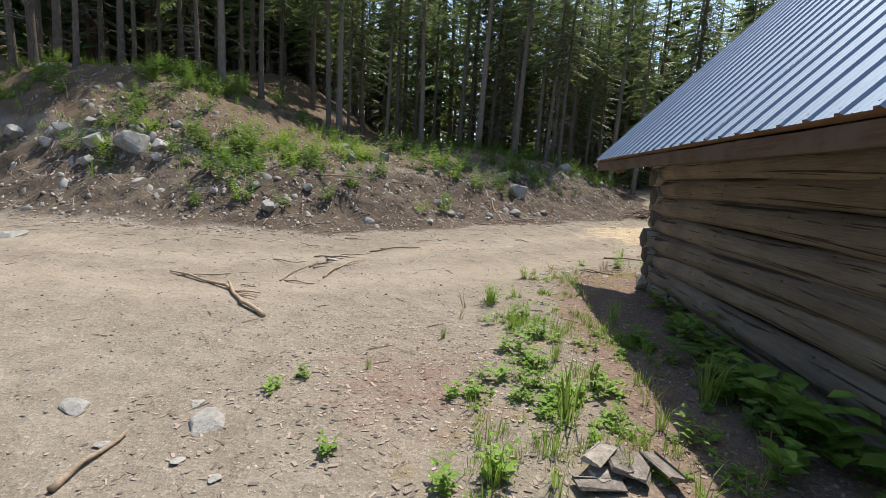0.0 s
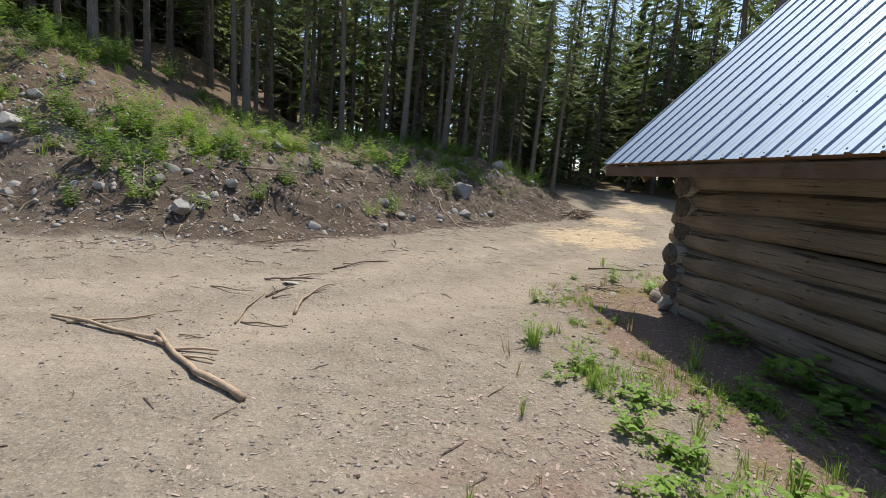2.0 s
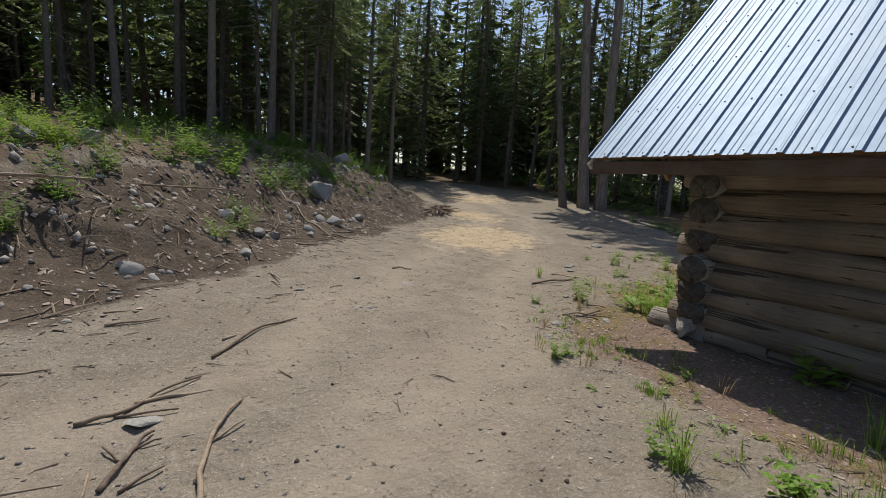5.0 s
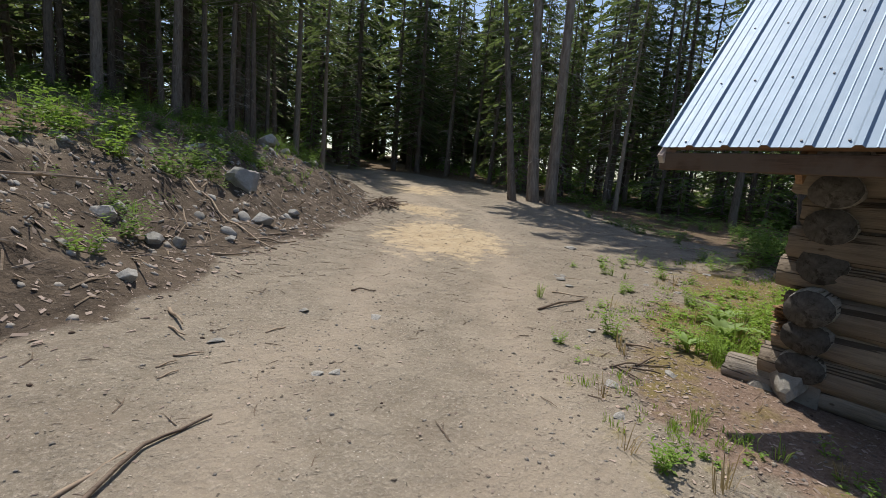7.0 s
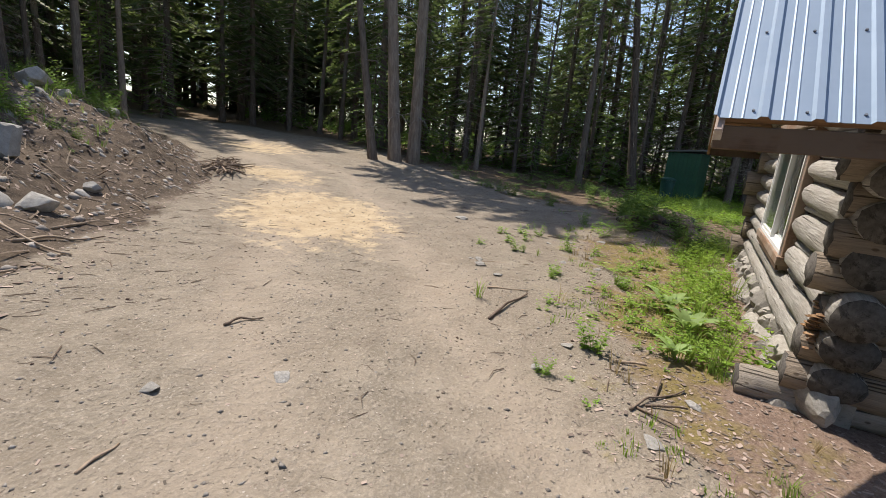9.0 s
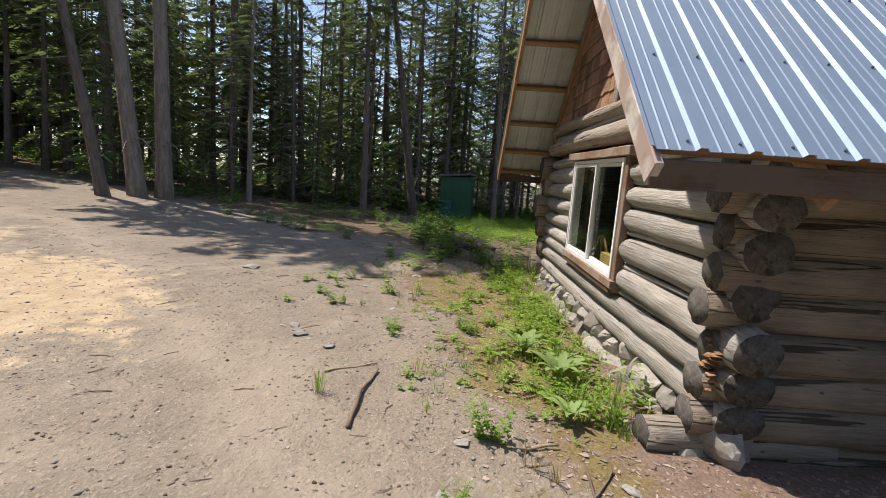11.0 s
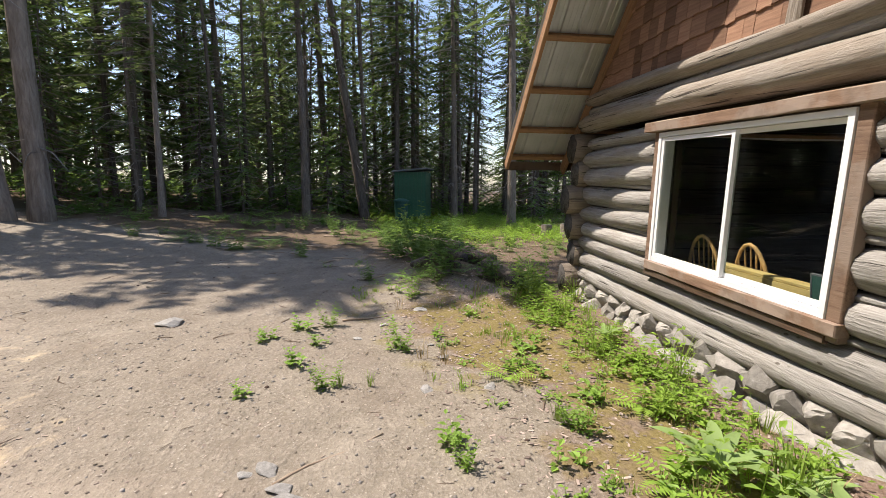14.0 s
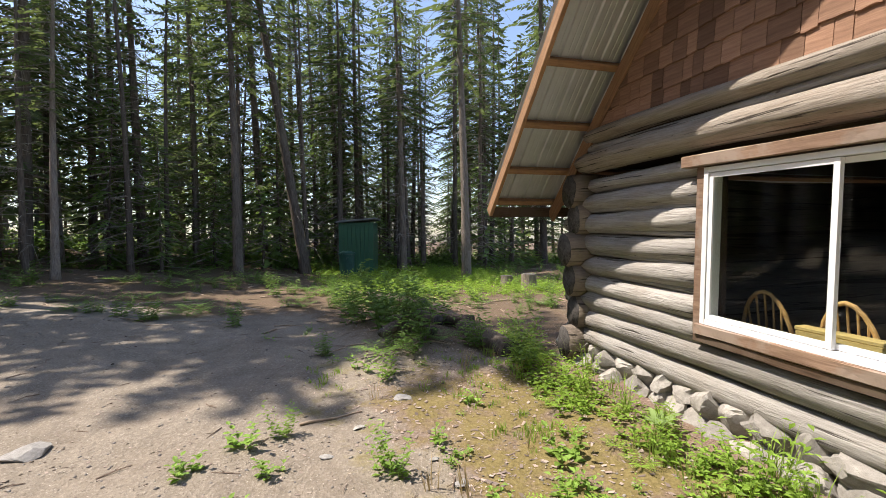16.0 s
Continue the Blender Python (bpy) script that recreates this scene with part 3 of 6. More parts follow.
# added inner shell of boards that blocks stray light and keeps the room dark
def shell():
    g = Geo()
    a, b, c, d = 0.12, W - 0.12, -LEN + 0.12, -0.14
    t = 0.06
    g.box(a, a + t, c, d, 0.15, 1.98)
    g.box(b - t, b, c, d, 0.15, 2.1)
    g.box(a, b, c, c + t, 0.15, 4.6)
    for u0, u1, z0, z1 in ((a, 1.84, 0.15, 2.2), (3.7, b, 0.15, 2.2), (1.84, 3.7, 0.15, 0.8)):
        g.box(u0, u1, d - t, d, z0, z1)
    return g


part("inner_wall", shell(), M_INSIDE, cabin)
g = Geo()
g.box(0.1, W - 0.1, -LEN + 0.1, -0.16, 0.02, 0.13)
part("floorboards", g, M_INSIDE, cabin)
# unseen ceiling, added to close the dark room from above
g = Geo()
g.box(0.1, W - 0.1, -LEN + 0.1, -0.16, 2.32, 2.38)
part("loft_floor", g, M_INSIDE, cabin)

# gable board behind the shingles
MIDU, TAN = W / 2, 1.0
EAVE_U, EAVE_Z, FRONT = -0.67, 1.925, 0.9
RIDGE_Z = EAVE_Z + (MIDU - EAVE_U) * TAN
HALF = MIDU - EAVE_U
zt = RIDGE_Z - 0.14
for v0, v1 in ((-0.1, -0.04), (-LEN + 0.04, -LEN + 0.1)):
    g = Geo()
    lo = (zt - 2.5) / TAN
    tri = [(MIDU - lo, 2.5), (MIDU + lo, 2.5), (MIDU, zt)]
    f = [Vector((u, v1, z)) for u, z in tri]
    b = [Vector((u, v0, z)) for u, z in tri]
    g.face(f[::-1])
    g.face(b)
    for i in range(3):
        j = (i + 1) % 3
        g.face([f[i], f[j], b[j], b[i]])
    part("gable_board", g, M_INSIDE, cabin)

# ribbed roof sheets, four ribs each
PITCH = math.degrees(math.atan(TAN))
SLOPE = HALF / math.cos(radians(PITCH))
RIB = 0.2286


def sheet_mesh(ribs):
    prof = []
    for i in range(ribs):
        a = i * RIB
        prof += [(a, 0.021), (a + 0.016, 0.021), (a + 0.03, 0.003), (a + 0.085, 0.003), (a + 0.092, 0.0065), (a + 0.1, 0.003), (a + 0.14, 0.003), (a + 0.147, 0.0065), (a + 0.155, 0.003), (a + RIB - 0.03, 0.003), (a + RIB - 0.016, 0.021)]
    prof.append((ribs * RIB, 0.021))
    g = Geo()
    n = len(prof)
    for layer, dz in ((0, 0.0), (1, -0.0035)):
        for i in range(7):
            s = SLOPE * i / 6
            for y, z in prof:
                g.v.append(Vector((s, y, z + dz + 0.0015 * math.sin(s * 3 + y * 5))))
    def idx(layer, i, j):
        return (layer * 7 + i) * n + j
    for i in range(6):
        for j in range(n - 1):
            g.f.append((idx(0, i, j), idx(0, i + 1, j), idx(0, i + 1, j + 1), idx(0, i, j + 1)))
            g.f.append((idx(1, i, j), idx(1, i, j + 1), idx(1, i + 1, j + 1), idx(1, i + 1, j)))
            g.m += [0, 0]
    for j in range(n - 1):
        g.f.append((idx(0, 0, j), idx(0, 0, j + 1), idx(1, 0, j + 1), idx(1, 0, j)))
        g.f.append((idx(0, 6, j), idx(1, 6, j), idx(1, 6, j + 1), idx(0, 6, j + 1)))
        g.m += [0, 0]
    for i in range(6):
        g.f.append((idx(0, i, 0), idx(1, i, 0), idx(1, i + 1, 0), idx(0, i + 1, 0)))
        g.f.append((idx(0, i, n - 1), idx(0, i + 1, n - 1), idx(1, i + 1, n - 1), idx(1, i, n - 1)))
        g.m += [0, 0]
    # underside faces take the zinc lightened for bounced light
    for k, f in enumerate(g.f):
        g.m[k] = 1 if min(f) >= 7 * n else 0
    return g.mesh("roof_sheet", [M_ZINC, M_ZINC_BOUNCE])


def screws_geo():
    g = Geo()
    for s in (0.06, 0.75, 1.5, 2.3, 3.1, 3.9, 4.6):
        for i in range(4):
            y = i * RIB + 0.05
            g.tube([(s, y, 0.003), (s, y, 0.012)], [0.008, 0.007], 6)
    return g.mesh("screws", [M_SCREW])


SHEET, SCREWS = sheet_mesh(4), screws_geo()
for sidek in (0, 1):
    for i in range(10):
        v = FRONT - (i + 1) * 4 * RIB
        if sidek == 0:
            m = pose(EAVE_U, v, EAVE_Z, 0, -PITCH, 0)
        else:
            m = pose(W - EAVE_U, v + 4 * RIB, EAVE_Z, 0, -PITCH, 180)
        m = m @ Matrix.Translation((0, 0, 0.002 * (i % 2)))
        s = part("roof_sheet", SHEET, M_ZINC, cabin, "", m)
        tagged(part("screws", SCREWS, M_SCREW, s), kind="stuff")
g = Geo()
for sgn in (-1, 1):
    c = [Vector((MIDU, FRONT + 0.02, RIDGE_Z + 0.06)), Vector((MIDU, FRONT - 9.2, RIDGE_Z + 0.06)), Vector((MIDU + sgn * 0.2, FRONT - 9.2, RIDGE_Z - 0.14)), Vector((MIDU + sgn * 0.2, FRONT + 0.02, RIDGE_Z - 0.14))]
    g.face(c if sgn > 0 else c[::-1])
    g.face([p - Vector((0, 0, 0.004)) for p in (c[::-1] if sgn > 0 else c)])
part("ridge_cap", g, M_ZINC, cabin)

# purlins, rafters, barge and fascia boards
for sgn in (0, 1):
    for i, s in enumerate((0.12, 0.62, 1.25, 1.95, 2.7, 3.45, 4.2, 4.65)):
        u = EAVE_U + s * math.cos(radians(PITCH)) if not sgn else W - EAVE_U - s * math.cos(radians(PITCH))
        z = EAVE_Z + s * math.sin(radians(PITCH)) - 0.055
        tilt = -PITCH if not sgn else PITCH
        board("purlin", (9.0, 0.075, 0.06), M_RAFTER, cabin, pose(u, FRONT - 4.54, z, 0, tilt, 0) @ pose(0, 0, 0, 0, 0, 90), seed=i)
    # rafters at the gable face, in the overhang and along the house
    for v, name, mat, w in ((FRONT - 0.04, "barge_board", M_BARGE if not sgn else M_RAFTER, 0.125), (0.02, "gable_rafter", M_RAFTER, 0.15)):
        drop = (0.018 if name == "barge_board" else 0.09) + w / 2
        length = SLOPE - 0.02
        mid = Vector((EAVE_U + HALF / 2 - 0.06, v, EAVE_Z + HALF / 2 * TAN - 0.06)) if not sgn else Vector((W - EAVE_U - HALF / 2 + 0.06, v, EAVE_Z + HALF / 2 * TAN - 0.06))
        m = Matrix.Translation(mid) @ pose(0, 0, 0, 0, -PITCH if not sgn else PITCH, 0) @ Matrix.Translation((0, 0, -drop))
        board(name, (length, 0.042, w), mat, cabin, m, "pale peeling barge board" if mat is M_BARGE else "", rough=0.003, seed=int(v * 50))
    u = EAVE_U + 0.03 if not sgn else W - EAVE_U - 0.03
    board("fascia_board", (FRONT + 8.1, 0.04, 0.125), M_FASCIA, cabin, pose(u, FRONT - 0.02 - (FRONT + 8.1) / 2, EAVE_Z - 0.1, 0, 0, 90), "", rough=0.003, seed=7 + sgn)


# cedar shingles, row over row
def shingle_mesh(w, seed):
    rnd = random.Random(seed)
    h = 0.31
    g = Geo()
    n = 4
    for z, y in ((0, 0.034), (h, 0.008)):
        for i in range(n + 1):
            g.v.append(Vector((w * i / n, y, z + (rnd.uniform(-0.007, 0.007) if z == 0 else 0))))
    for z, y in ((0, 0.008), (h, 0.0)):
        for i in range(n + 1):
            g.v.append(Vector((w * i / n, y, z)))
    q = n + 1
    for i in range(n):
        g.f.append((i + 1, i, q + i, q + i + 1))
        g.f.append((i, i + 1, 2 * q + i + 1, 2 * q + i))
        g.m += [0, 0]
    g.f += [(0, 2 * q, 3 * q, q), (n, q + n, 3 * q + n, 2 * q + n)]
    g.m += [0, 0]
    return g.mesh("shingle", [M_SHINGLE])


# window
WU0, WU1, WZ0, WZ1 = 1.85, 3.67, 0.85, 2.07
win = part("window", Geo(), M_WHITE, cabin, "white sliding window in a brown board trim", pose(2.76, 0, 1.46, 0, -0.8, 0) @ Matrix.Translation((-2.76, 0, -1.46)))


def bar(name, u0, u1, v0, v1, z0, z1, mat, parent, label="", r=0.006):
    bm = bevelled_box(u0, u1, v0, v1, z0, z1, r)
    me = bpy.data.meshes.new(name)
    bm.to_mesh(me)
    bm.free()
    me.materials.append(mat)
    return part(name, me, mat, parent, label)


def frame_mesh(u0, u1, v0, v1, z0, z1, w):
    g = Geo()
    g.box(u0, u0 + w, v0, v1, z0, z1)
    g.box(u1 - w, u1, v0, v1, z0, z1)
    g.box(u0 + w, u1 - w, v0 + 0.002, v1 - 0.002, z0, z0 + w)
    g.box(u0 + w, u1 - w, v0 + 0.002, v1 - 0.002, z1 - w, z1)
    return g


part("window_frame", frame_mesh(WU0, WU1, -0.06, 0.08, WZ0, WZ1, 0.04), M_WHITE, win)
part("sash", frame_mesh(WU0 + 0.045, 2.785, 0.0, 0.035, WZ0 + 0.045, WZ1 - 0.045, 0.035), M_WHITE, win)
part("sash", frame_mesh(2.725, WU1 - 0.045, 0.036, 0.07, WZ0 + 0.045, WZ1 - 0.045, 0.035), M_WHITE, win)
for u0, u1, v in ((WU0 + 0.08, 2.75, 0.017), (2.76, WU1 - 0.08, 0.052)):
    g = Geo()
    g.box(u0, u1, v - 0.003, v + 0.003, WZ0 + 0.08, WZ1 - 0.08)
    p = part("pane", g, M_GLASS, win, "dark reflecting glass pane")
    p.visible_shadow = False
bar("trim_board", 1.76, 1.85, -0.02, 0.066, 0.72, 2.09, M_TRIM, win)
bar("trim_board", 3.67, 3.755, -0.02, 0.066, 0.76, 2.09, M_TRIM, win)
board("head_board", (2.22, 0.11, 0.09), M_TRIM, win, pose(2.76, 0.06, 2.13), "", rough=0.003, seed=3)
board("sill_board", (1.96, 0.1, 0.085), M_TRIM, win, pose(2.73, 0.05, 0.805), "grey weathered sill board", rough=0.003, seed=4)
board("sill_board", (1.9, 0.05, 0.06), M_FASCIA, win, pose(2.78, 0.06, 0.728), "", rough=0.003, seed=5)

# decoration over the window: bent iron hook and a hanging slab of wood
g = Geo()
g.tube([(0, 0, 0.1), (0.0, 0.06, 0.09), (0.02, 0.1, 0.03), (0.03, 0.11, -0.05)], [0.016, 0.018, 0.018, 0.014], 6)
g.tube([(0.02, 0.06, 0.08), (-0.1, 0.09, 0.0), (-0.22, 0.09, 0.05), (-0.38, 0.08, 0.14)], [0.006, 0.006, 0.005, 0.004], 4)
part("hook", g, M_SCREW, cabin, "dark hook with a twisted wire", pose(0.95, 0.06, 2.36))
board("hanging_slab", (0.75, 0.05, 0.1), M_LOG_TOP, cabin, pose(2.32, 0.06, 2.98, 0, 86, 0), "weathered slab of wood nailed to the shingles", r=0.015, rough=0.004, seed=9)


# foundation stones under the gable
def rock_mesh(name, seed, mats, squash=(1, 1, 1), sub=2, sharp=0.32):
    bm = bmesh.new()
    bmesh.ops.create_icosphere(bm, subdivisions=sub, radius=1)
    o = Vector((seed * 7.3, seed * 3.1, seed))
    for v in bm.verts:
        n = v.co.normalized()
        k = 1 + sharp * noise.noise(n * 1.3 + o) + 0.5 * sharp * noise.noise(n * 2.7 + o) + 0.12 * sharp * noise.noise(n * 7 + o)
        c = n * k
        # flat broken faces
        for a in range(9):
            q = Vector((math.sin(seed * 3 + a * 2.1), math.cos(seed * 5 + a * 1.7), math.sin(seed + a * 2.9) * 0.8)).normalized()
            t = c.dot(q) - 0.62
            if t > 0:
                c -= q * t * 0.93
        v.co = Vector((c.x * squash[0], c.y * squash[1], c.z * squash[2]))
    me = bpy.data.meshes.new(name)
    bm.to_mesh(me)
    bm.free()
    for mt in mats:
        me.materials.append(mt)
    return me


FOUND = [rock_mesh("foundation_stone", k, [M_FOUND], (1, 0.7, 0.8), 3, 0.5) for k in range(6)]
rnd = random.Random(5)
for row, zz in ((0, 0.02), (1, 0.2)):
    u = -0.15
    while u < W + 0.1:
        w = rnd.uniform(0.14, 0.28)
        sc = Matrix.Diagonal((w, 0.22, rnd.uniform(0.15, 0.22), 1))
        part("foundation_stone", FOUND[rnd.randrange(6)], M_FOUND, cabin, "", pose(u + w * 0.8, rnd.uniform(-0.06, 0.02) + (0.1 if row == 0 else 0), zz + rnd.uniform(-0.02, 0.04), rnd.uniform(-12, 12), rnd.uniform(-25, 25), rnd.uniform(-12, 12)) @ sc)
        u += w * 1.35
g = Geo()
g.box(-0.05, W, -0.24, -0.02, -0.15, 0.3)
part("footing", g, M_FOUND, cabin, "rough limewashed mortar")
M_FLAT = rock_mesh("corner_stone", 11, [M_STONE], (0.2, 0.15, 0.06))
for u, v, z, a in ((-0.3, 0.3, 0.06, 20), (0.25, 0.38, 0.07, 60)):
    part("corner_stone", M_FLAT, M_STONE, cabin, "", pose(u, v, z, 4, 6, a))


# ---- the room behind the window ----
def windsor_chair(m, label):
    c = thing("windsor_chair", m, label, "chair", "chairs in the cabin")
    g = Geo()
    g.tube([(0, 0, 0.43), (0, 0, 0.47)], [0.21, 0.22], 16)
    part("seat", g, M_CHAIR, c)
    for a in range(4):
        x, y = (0.15 if a % 2 else -0.15), (0.15 if a // 2 else -0.15)
        g = Geo()
        g.tube([(x * 1.25, y * 1.25, 0), (x, y, 0.44)], [0.014, 0.02], 8)
        part("leg", g, M_CHAIR, c)
    pts = [(-0.21 * math.cos(t), -0.19 - 0.08 * math.sin(t), 0.47 + 0.52 * math.sin(t)) for t in [math.pi * k / 12 for k in range(13)]]
    g = Geo()
    g.tube(pts, [0.016] * 13, 8)
    part("bow", g, M_CHAIR, c)
    for k in range(5):
        x = -0.13 + 0.065 * k
        h = 0.47 + 0.52 * math.sqrt(max(0, 1 - (x / 0.21) ** 2))
        g = Geo()
        g.tube([(x * 0.8, -0.19, 0.46), (x, -0.26, h)], [0.009, 0.008], 6)
        part("spindle", g, M_CHAIR, c)
    return c


FL = 0.13
windsor_chair(CABIN @ pose(3.52, -0.62, FL, 0, 0, 184), "honey-coloured bow-back wooden chair at the table")
windsor_chair(CABIN @ pose(2.92, -0.62, FL, 0, 0, 177), "honey-coloured bow-back wooden chair at the table")
t = thing("table", CABIN @ pose(2.72, -0.31, FL), "narrow yellow pine side table below the window", "table")
part("tabletop", board("tabletop", (0.95, 0.1, 0.03), M_YELLOW, None, pose(0, 0, 0)).data, M_YELLOW, t, "", pose(0, 0, 0.78))
bpy.data.objects.remove(bpy.data.objects["tabletop"])
for x in (-0.42, 0.42):
    for y in (-0.03, 0.03):
        g = Geo()
        g.tube([(x, y, 0), (x, y, 0.76)], [0.02, 0.02], 8)
        part("leg", g, M_YELLOW, t)
g = Geo()
g.box(-0.46, 0.46, 0.03, 0.055, 0.6, 0.765)
part("apron", g, M_YELLOW, t)

panel = thing("framed_panel", CABIN @ pose(2.12, -0.3, FL + 0.45, -8, 0, 0), "dark glass panel in a thin frame leaning inside the window", "panel")
g = Geo()
g.box(-0.13, 0.13, -0.008, 0.008, 0, 0.44)
part("dark_glass", g, M_BARREL, panel)
part("frame_rim", frame_mesh(-0.14, 0.14, -0.012, 0.012, -0.01, 0.45, 0.012), M_SCREW, panel)
shelf = thing("shelf", CABIN @ pose(2.12, -0.33, FL), "low wooden shelf inside the window", "shelf")
g = Geo()
g.box(-0.28, 0.28, -0.12, 0.12, 0.42, 0.445)
part("board", g, M_INSIDE, shelf)
for x in (-0.24, 0.24):
    g = Geo()
    g.box(x - 0.02, x + 0.02, -0.1, 0.1, 0, 0.42)
    part("leg", g, M_INSIDE, shelf)

# ---- cedar shingles of the gable ----
SHINGLES = [shingle_mesh(w, k) for k, w in enumerate((0.1, 0.13, 0.16, 0.19, 0.22, 0.15))]
WIDTHS = (0.1, 0.13, 0.16, 0.19, 0.22, 0.15)
gable = part("gable_shingles", Geo(), M_SHINGLE, cabin, "red-brown cedar shingles")
rnd = random.Random(3)
for r in range(13):
    z = 2.66 + r * 0.185
    half = (zt - z) / TAN - 0.03
    u = MIDU - half
    while u < MIDU + half - 0.06:
        k = rnd.randrange(6)
        room = zt - TAN * max(abs(u - MIDU), abs(u + WIDTHS[k] - MIDU)) - z
        if room > 0.06:
            part("shingle", SHINGLES[k], M_SHINGLE, gable, "", pose(u, 0.0, z + rnd.uniform(-0.012, 0.012), 0, 0, 0) @ Matrix.Diagonal((1, 1, min(1, room / 0.31), 1)))
        u += WIDTHS[k] + 0.004


# ---- trees ----
def trunk_geo(h, r, seed, lean=0.0, sides=9, bend=0.15):
    rnd = random.Random(seed)
    g = Geo()
    n = 14
    pts, rad = [], []
    for i in range(n + 1):
        t = (i / n) ** 1.4
        z = h * t - 0.35 * (i == 0)
        pts.append((bend * math.sin(t * 3 + seed) * t + lean * z, bend * math.cos(t * 2.3 + seed * 2) * t - bend * math.cos(seed * 2) * t, z))
        rad.append(r * (1 - 0.93 * t) * (1 + 0.45 * math.exp(-max(z, 0) / 0.25)) + 0.008)
    g.tube(pts, rad, sides, wob=0.05, rnd=rnd)
    return g, pts


def along(pts, z):
    for a, b in zip(pts, pts[1:]):
        if b[2] >= z:
            t = (z - a[2]) / (b[2] - a[2])
            return Vector(a).lerp(Vector(b), t)
    return Vector(pts[-1])


def spray(g, o, az, length, droop, rnd, twig=0.34, step=0.11, wide=0.05, wood=None):
    """One bough: side twigs with needles on both sides of a drooping axis."""
    d = Vector((math.cos(az), math.sin(az), 0))
    s = Vector((-d.y, d.x, 0))
    n = max(4, int(length / step))
    prev = o
    for i in range(1, n + 1):
        t = i / n
        p = o + d * (length * t) + Vector((0, 0, -droop * length * t * t + 0.12 * length * t))
        if t > 0.18:
            for sg in (-1, 1):
                L = twig * (1.05 - 0.7 * t) * rnd.uniform(0.7, 1.3) * min(1.6, 0.5 + length * 0.45)
                tip = p + (s * sg * 0.85 + d * rnd.uniform(0.35, 0.75)).normalized() * L + Vector((0, 0, -L * rnd.uniform(0.15, 0.6)))
                side = (tip - p).cross(Vector((0, 0, 1))).normalized() * (wide * rnd.uniform(0.7, 1.2))
                mid = p.lerp(tip, 0.45)
                g.face([p, mid + side + Vector((0, 0, -0.02)), tip, mid - side + Vector((0, 0, 0.015))])
        prev = p
    tip = prev + d * 0.16 + Vector((0, 0, -0.05))
    g.face([prev - d * 0.15, prev + s * wide, tip, prev - s * wide])
    if wood is not None:
        wood.tube([o, prev], [0.014 + 0.007 * length, 0.004], 3, cap=False)


def conifer(name, h, r, base, seed, label, lean=0.0, density=1.0, reach=2.0, dead=40, bark=None, needles=None, top_taper=1.0, deadlen=1.3):
    rnd = random.Random(seed)
    t = thing(name, pose(0, 0, 0), label, "tree", "forest trees")
    g, pts = trunk_geo(h, r, seed, lean)
    part("trunk", g, bark or M_BARK, t, soft=True)
    crown, wood = Geo(), Geo()
    z = base
    while z < h - 0.2:
        f = (z - base) / (h - base)
        L = reach * (1 - f) ** top_taper * min(1, 0.45 + 1.6 * f + 0.3 * rnd.random()) + 0.25
        k = rnd.randint(3, 4)
        a0 = rnd.uniform(0, 6.28)
        for i in range(k):
            spray(crown, along(pts, z + rnd.uniform(-0.1, 0.1)), a0 + i * 6.28 / k + rnd.uniform(-0.4, 0.4), L * rnd.uniform(0.65, 1.15), rnd.uniform(0.25, 0.55), rnd, wood=wood, step=0.13, wide=0.045 + 0.012 * min(L, 2))
        z += rnd.uniform(0.22, 0.4) / density
    for i in range(dead):
        zz = rnd.uniform(0.8, max(1.2, base + 0.25 * (h - base)))
        a, L = rnd.uniform(0, 6.28), rnd.uniform(0.3, deadlen)
        o = along(pts, zz)
        d = Vector((math.cos(a), math.sin(a), 0))
        p1, p2 = o + d * L * 0.55 + Vector((0, 0, rnd.uniform(-0.2, 0.05) * L)), o + d * L + Vector((0, 0, rnd.uniform(-0.6, -0.1) * L))
        wood.tube([o, p1, p2], [0.013, 0.009, 0.003], 3, cap=False)
        for q in range(2):
            b = o.lerp(p1, rnd.uniform(0.4, 1.0))
            wood.tube([b, b + Vector((rnd.uniform(-0.3, 0.3), rnd.uniform(-0.3, 0.3), rnd.uniform(-0.3, 0.05)))], [0.006, 0.002], 3, cap=False)
    part("crown", crown, needles or M_NEEDLE, t)
    tagged(part("deadwood", wood, M_DEADWOOD, t), kind="stuff")
    return t


PINES = [conifer("pine_tree", 14.5 + k, 0.125 + 0.02 * k, 5.5 + k, 100 + k, "tall pine with a bare trunk and dead lower twigs", reach=2.1, dead=40, density=0.85) for k in range(3)]
PALE = [conifer("pine_tree", 18, 0.185, 8, 110 + k, "tall pine with pale scaly bark", reach=2.4, dead=26, density=0.8, bark=M_BARK_PALE, lean=0.0) for k in range(2)]
BIG = conifer("pine_tree", 13, 0.115, 6.8, 116, "thick pine with pale scaly bark leaning from a shared root", reach=2.0, dead=14, density=0.6, bark=M_BARK_PALE)
SPRUCES = [conifer("spruce_tree", 15 + 2 * k, 0.16, 1.3 + 0.5 * k, 120 + k, "dense dark green spruce with drooping boughs", reach=2.2 + 0.2 * k, dead=16, density=0.8, top_taper=0.8) for k in range(3)]
FIRS = [conifer("young_fir", 3.2 + 1.6 * k, 0.045, 0.25, 130 + k, "young bright green fir", reach=0.95 + 0.25 * k, dead=4, density=1.25, needles=M_NEEDLE_YOUNG) for k in range(3)]
SNAGS = [conifer("dead_tree", 13 + k, 0.09, 9 + k, 140 + k, "thin grey tree with bare dead branches", reach=0.9, dead=95, density=0.5, deadlen=1.7) for k in range(2)]
GROVE = PINES + PALE + [BIG] + SPRUCES + FIRS + SNAGS
used = set()


